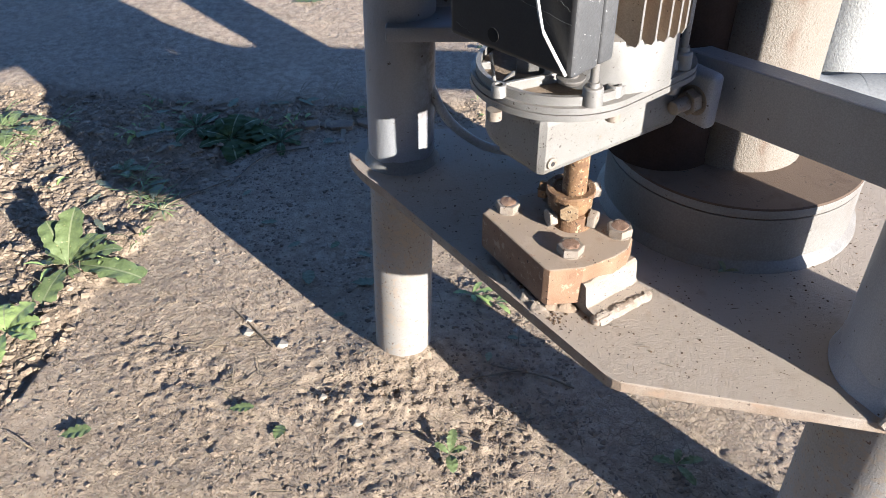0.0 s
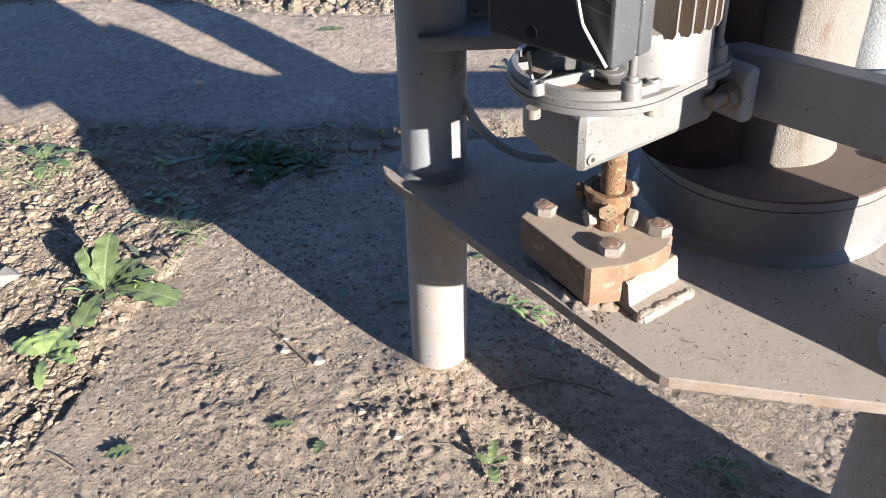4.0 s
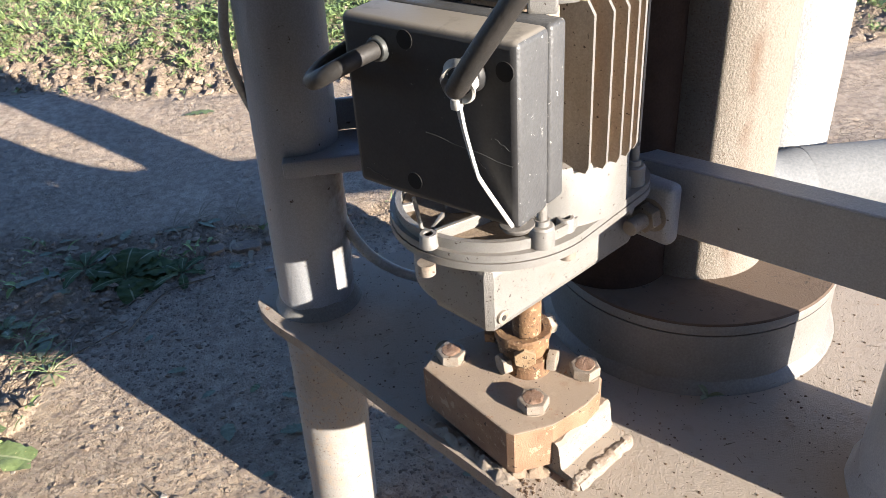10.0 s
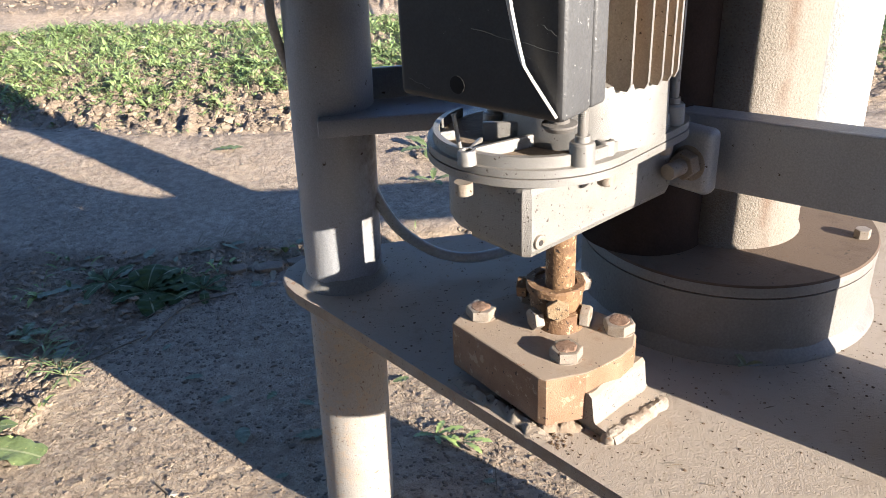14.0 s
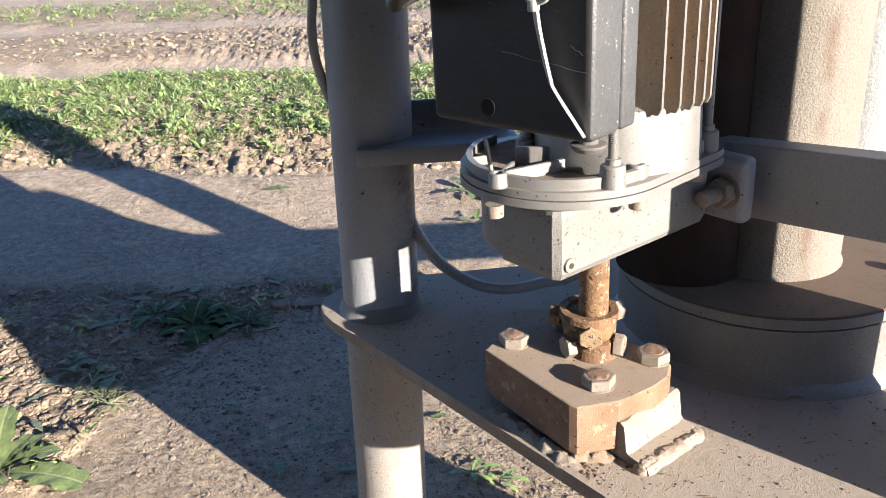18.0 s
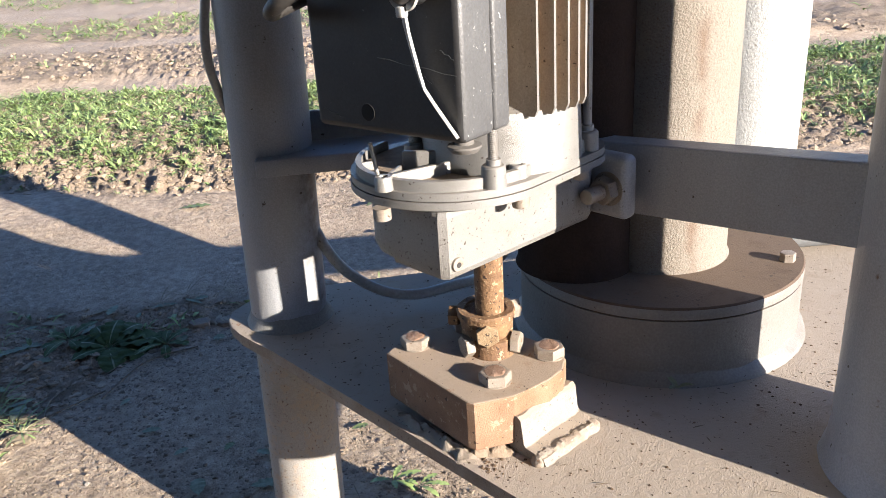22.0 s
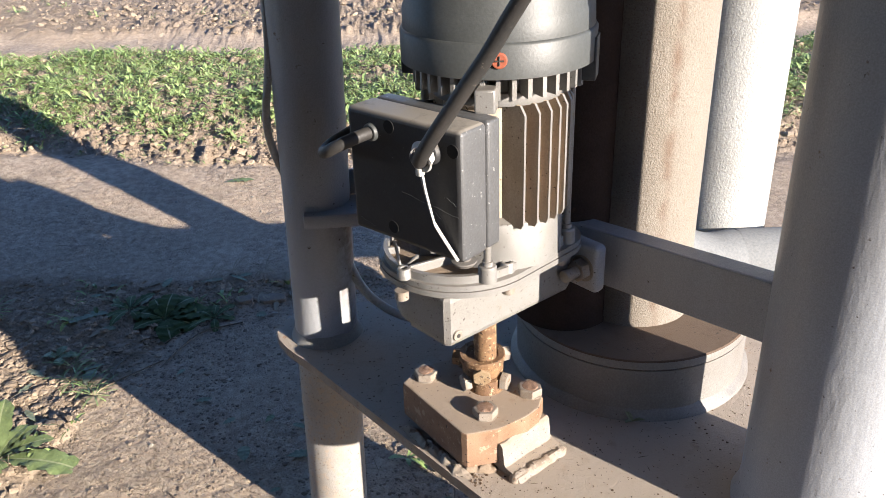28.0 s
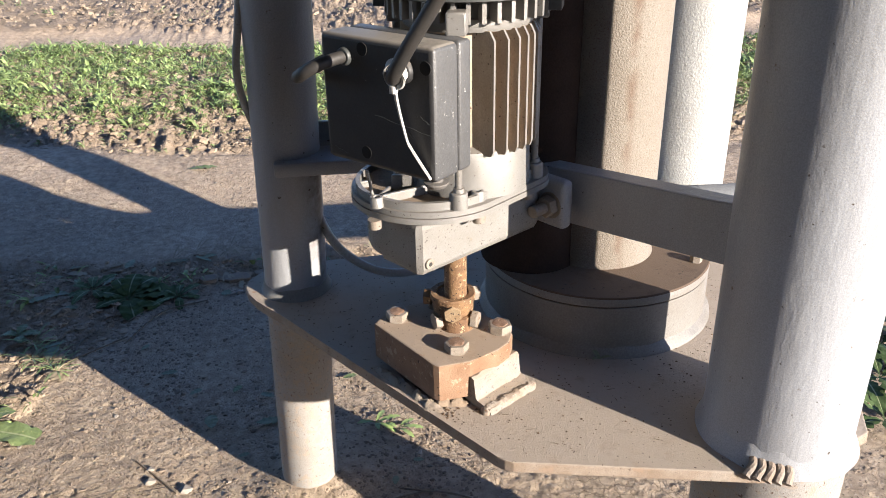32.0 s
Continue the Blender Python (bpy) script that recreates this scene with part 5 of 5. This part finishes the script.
def build_plants():
    plant("dock_plant", -0.497, 0.878, [(128, 0.076, 0.036, 0.85), (92, 0.086, 0.038, 0.95), (60, 0.06, 0.020, 0.7), (-8, 0.120, 0.042, 0.18), (22, 0.075, 0.026, 0.5), (45, 0.065, 0.022, 0.6), (-97, 0.095, 0.033, 0.2), (-50, 0.045, 0.014, 0.3), (170, 0.05, 0.014, 0.3), (10, 0.09, 0.010, 0.2), (145, 0.05, 0.016, 0.5)], "green dock plant with broad crinkled leaves on bare soil", None, 0.14)
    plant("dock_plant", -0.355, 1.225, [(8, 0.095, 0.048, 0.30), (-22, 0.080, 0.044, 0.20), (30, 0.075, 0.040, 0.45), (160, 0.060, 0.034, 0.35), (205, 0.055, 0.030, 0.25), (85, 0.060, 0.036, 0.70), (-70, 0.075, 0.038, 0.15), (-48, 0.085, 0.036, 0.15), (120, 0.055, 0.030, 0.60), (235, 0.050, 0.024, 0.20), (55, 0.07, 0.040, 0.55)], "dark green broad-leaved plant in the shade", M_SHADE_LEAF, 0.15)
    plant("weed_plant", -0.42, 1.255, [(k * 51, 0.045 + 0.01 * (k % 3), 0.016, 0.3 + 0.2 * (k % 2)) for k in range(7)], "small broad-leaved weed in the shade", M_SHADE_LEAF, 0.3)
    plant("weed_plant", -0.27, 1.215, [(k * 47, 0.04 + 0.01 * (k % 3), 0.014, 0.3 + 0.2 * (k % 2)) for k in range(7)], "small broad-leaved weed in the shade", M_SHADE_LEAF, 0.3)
    plant("weed_plant", -0.53, 0.755, [(60, 0.05, 0.03, 0.6), (20, 0.045, 0.028, 0.5), (110, 0.045, 0.026, 0.7), (-20, 0.05, 0.02, 0.4), (160, 0.05, 0.03, 0.5), (-75, 0.06, 0.014, 0.3)], "bright green young weed on loose soil", M_WEED, 0.2)
    plant("weed_plant", -0.745, 1.265, [(30, 0.06, 0.022, 0.5), (-30, 0.07, 0.02, 0.4), (90, 0.05, 0.02, 0.7), (150, 0.06, 0.02, 0.5), (-80, 0.06, 0.022, 0.4)], "bright green young weed on loose soil")
    plant("weed_plant", -0.50, 1.12, [(15, 0.035, 0.016, 0.4), (80, 0.03, 0.015, 0.5), (150, 0.035, 0.015, 0.4), (-60, 0.03, 0.015, 0.4)], "pale small weed in the shade")
    plant("weed_plant", 0.044, 0.822, [(10, 0.034, 0.008, 0.4), (-35, 0.036, 0.007, 0.3), (60, 0.026, 0.007, 0.5), (170, 0.026, 0.007, 0.4), (-80, 0.02, 0.006, 0.5)], "thin green weed under the base plate", M_WEED)
    plant("weed_plant", 0.072, 0.806, [(-10, 0.034, 0.007, 0.4), (-50, 0.03, 0.006, 0.4), (30, 0.026, 0.007, 0.5), (140, 0.02, 0.006, 0.4)], "thin green weed under the base plate", M_WEED)
    plant("weed_plant", 0.017, 0.569, [(80, 0.028, 0.011, 0.7), (-80, 0.025, 0.012, 0.5), (20, 0.02, 0.008, 0.6), (150, 0.02, 0.008, 0.6)], "tiny green weed on packed earth")
    plant("weed_plant", 0.247, 0.556, [(10, 0.03, 0.009, 0.5), (160, 0.025, 0.01, 0.5), (-60, 0.03, 0.009, 0.4), (70, 0.02, 0.008, 0.6)], "tiny dark weed in the shade")
    plant("weed_plant", 0.12, 1.70, [(0, 0.08, 0.02, 0.5), (60, 0.07, 0.02, 0.7), (130, 0.08, 0.02, 0.5), (200, 0.07, 0.02, 0.5), (-60, 0.08, 0.02, 0.4), (-100, 0.06, 0.02, 0.5), (30, 0.05, 0.02, 0.9)], "green leafy weed on packed earth")
    plant("weed_plant", 0.11, 1.545, [(0, 0.045, 0.014, 0.5), (80, 0.04, 0.012, 0.7), (170, 0.05, 0.014, 0.5), (-70, 0.04, 0.012, 0.5)], "small green weed on packed earth")
    plant("weed_plant", 0.82, 0.95, [(170, 0.09, 0.03, 0.6), (120, 0.08, 0.028, 0.8), (220, 0.08, 0.03, 0.5), (60, 0.08, 0.03, 0.6), (0, 0.09, 0.03, 0.5), (-80, 0.09, 0.03, 0.4)], "green leafy weed beside a steel leg")
    # weeds by the thick leg: their shade is in the leaf colour
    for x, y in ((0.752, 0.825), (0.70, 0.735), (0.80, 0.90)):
        plant("weed_plant", x, y, [(k * 57 + 20, 0.07 + 0.012 * (k % 3), 0.026, 0.35 + 0.2 * (k % 3)) for k in range(7)], "leafy weed beside a steel leg, its leaf colour darkened for shade", M_SHADE_LEAF, 0.3)
    for x, y in ((-0.26, 1.36), (-0.20, 1.365), (-0.30, 1.34), (-0.10, 1.33), (-0.43, 1.04), (-0.46, 1.06), (-0.70, 1.22), (-0.76, 1.25), (-0.66, 1.27), (-0.78, 1.31), (-0.80, 1.20), (-0.72, 1.17), (-0.41, 1.01), (-0.47, 1.10)):
        plant("grass_tuft", x, y, [(k * 37, 0.024 + 0.012 * (k % 3), 0.0022, 0.25 + 0.22 * (k % 3)) for k in range(13)], "tuft of half-dry grass at the rim of packed earth", M_STRAW if y > 1.32 else M_WEED)
    for x, y, yaw, a, b in ((-0.40, 0.59, 20, 0.034, 0.018), (-0.168, 0.588, 80, 0.022, 0.013), (-0.228, 0.628, 10, 0.03, 0.012), (-0.34, 1.78, 10, 0.07, 0.022), (-0.15, 0.92, 60, 0.02, 0.010), (0.0, 0.93, 20, 0.024, 0.010)):
        fallen_leaf(x, y, yaw, a, b, "small fallen green leaf lying on packed earth")
    rnd = random.Random(77)
    for x, y, yaw, a, b in ((-0.168, 0.84, 100, 0.034, 0.017), (-0.115, 0.844, 5, 0.036, 0.015), (-0.21, 0.92, 40, 0.022, 0.009), (-0.09, 0.90, 150, 0.024, 0.010), (-0.13, 0.78, 20, 0.016, 0.007), (0.06, 0.70, 80, 0.018, 0.008), (-0.26, 0.98, 10, 0.026, 0.010), (-0.04, 0.98, 130, 0.022, 0.009), (0.10, 0.74, 170, 0.015, 0.007), (-0.30, 1.05, 60, 0.02, 0.008)):
        fallen_leaf(x, y, yaw, a, b, "pale wilted leaf lying on packed earth", M_WILTED)
    for k in range(34):
        x, y = (rnd.uniform(-0.52, -0.12), rnd.uniform(1.20, 1.36)) if k < 24 else (rnd.uniform(-0.62, -0.40), rnd.uniform(0.9, 1.25))
        fallen_leaf(x, y, rnd.uniform(0, 360), rnd.uniform(0.018, 0.05), rnd.uniform(0.008, 0.02), "wilted pale leaf lying on loose soil", M_WILTED if k % 3 else M_STRAW)
    for x, y, yaw in ((0.243, 0.548, 110), (0.06, 0.64, 20)):
        verts, faces = [], []
        for k in range(3 if x > 0.24 else 1):
            blade(verts, faces, (0, 0, 0.002), radians(yaw + k * 110), 0.012, 0.005, 0.6, 0.5, random.Random(k), steps=4)
        me = bpy.data.meshes.new("leaf_scrap")
        me.from_pydata(verts, [], faces)
        me.materials.append(M_STRAW if x < 0.24 else M_WILTED)
        ob = new("leaf_scrap", me)
        ob.location = (x, y, PLATE)
        tagged(ob, "dried leaf scrap lying on a dusty steel plate", "leaf")
    # broken slabs of crust along the rim
    for k, (x, y, a, b, yaw) in enumerate(((-0.226, 1.268, 0.034, 0.024, 8), (-0.178, 1.270, 0.062, 0.030, -4), (-0.120, 1.280, 0.050, 0.026, 10), (-0.30, 1.235, 0.040, 0.022, 35))):
        bm = bmesh.new()
        edge = [(x + a / 2 * math.cos(i * math.pi / 6) * (1 + 0.45 * noise.noise((k * 1.3, i * 0.7, 5.5))), y + b / 2 * math.sin(i * math.pi / 6) * (1 + 0.45 * noise.noise((k * 1.3, i * 0.7, 9.5)))) for i in range(12)]
        z = land(x, y)[0]
        prism(bm, edge, z - 0.004, z + 0.0065, 0.002)
        ob = new("crust_slab", finish("crust_slab", bm, M_CRUMB))
        tagged(ob, "broken slab of dry earth crust at the rim", "soil", "crust slabs")
    # stones and twigs
    for x, y, r in ((-0.187, 0.733, 0.008), (-0.232, 0.754, 0.007), (-0.235, 0.775, 0.005), (-0.126, 0.648, 0.005), (-0.084, 0.612, 0.006), (-0.66, 0.915, 0.022), (-0.14, 1.20, 0.008), (-0.17, 1.22, 0.007)):
        ob = lumps("stone", [(x, y, r)], M_STONE, "pale angular stone on packed earth", "stone", 0.8)
        del ob["kind"]
        ob["group"] = "pale stones"
    for k, pts in enumerate((((-0.255, 0.795), (-0.225, 0.762), (-0.195, 0.728)), ((0.032, 0.674), (0.087, 0.688), (0.105, 0.690)), ((0.071, 0.697), (0.123, 0.679), (0.156, 0.661)), ((-0.42, 1.02), (-0.39, 1.05), (-0.33, 1.10)), ((-0.350, 1.151), (-0.312, 1.193), (-0.276, 1.235)), ((-0.396, 1.048), (-0.405, 1.095), (-0.396, 1.128)), ((-0.47, 1.30), (-0.43, 1.28), (-0.37, 1.30)), ((-0.22, 1.20), (-0.29, 1.17), (-0.33, 1.08)))):
        bm = bmesh.new()
        line = [(x, y, land(x, y)[0] + 0.0015 + 0.001 * (i % 2)) for i, (x, y) in enumerate(pts)]
        tube(bm, line, 0.0011, 7, 5)
        ob = new("twig", finish("twig", bm, M_TWIG, True))
        tagged(ob, "thin dry twig lying on packed earth", "twig", "twigs on the ground")


build_litter()
build_plate_litter()
build_weeds()
build_plants()
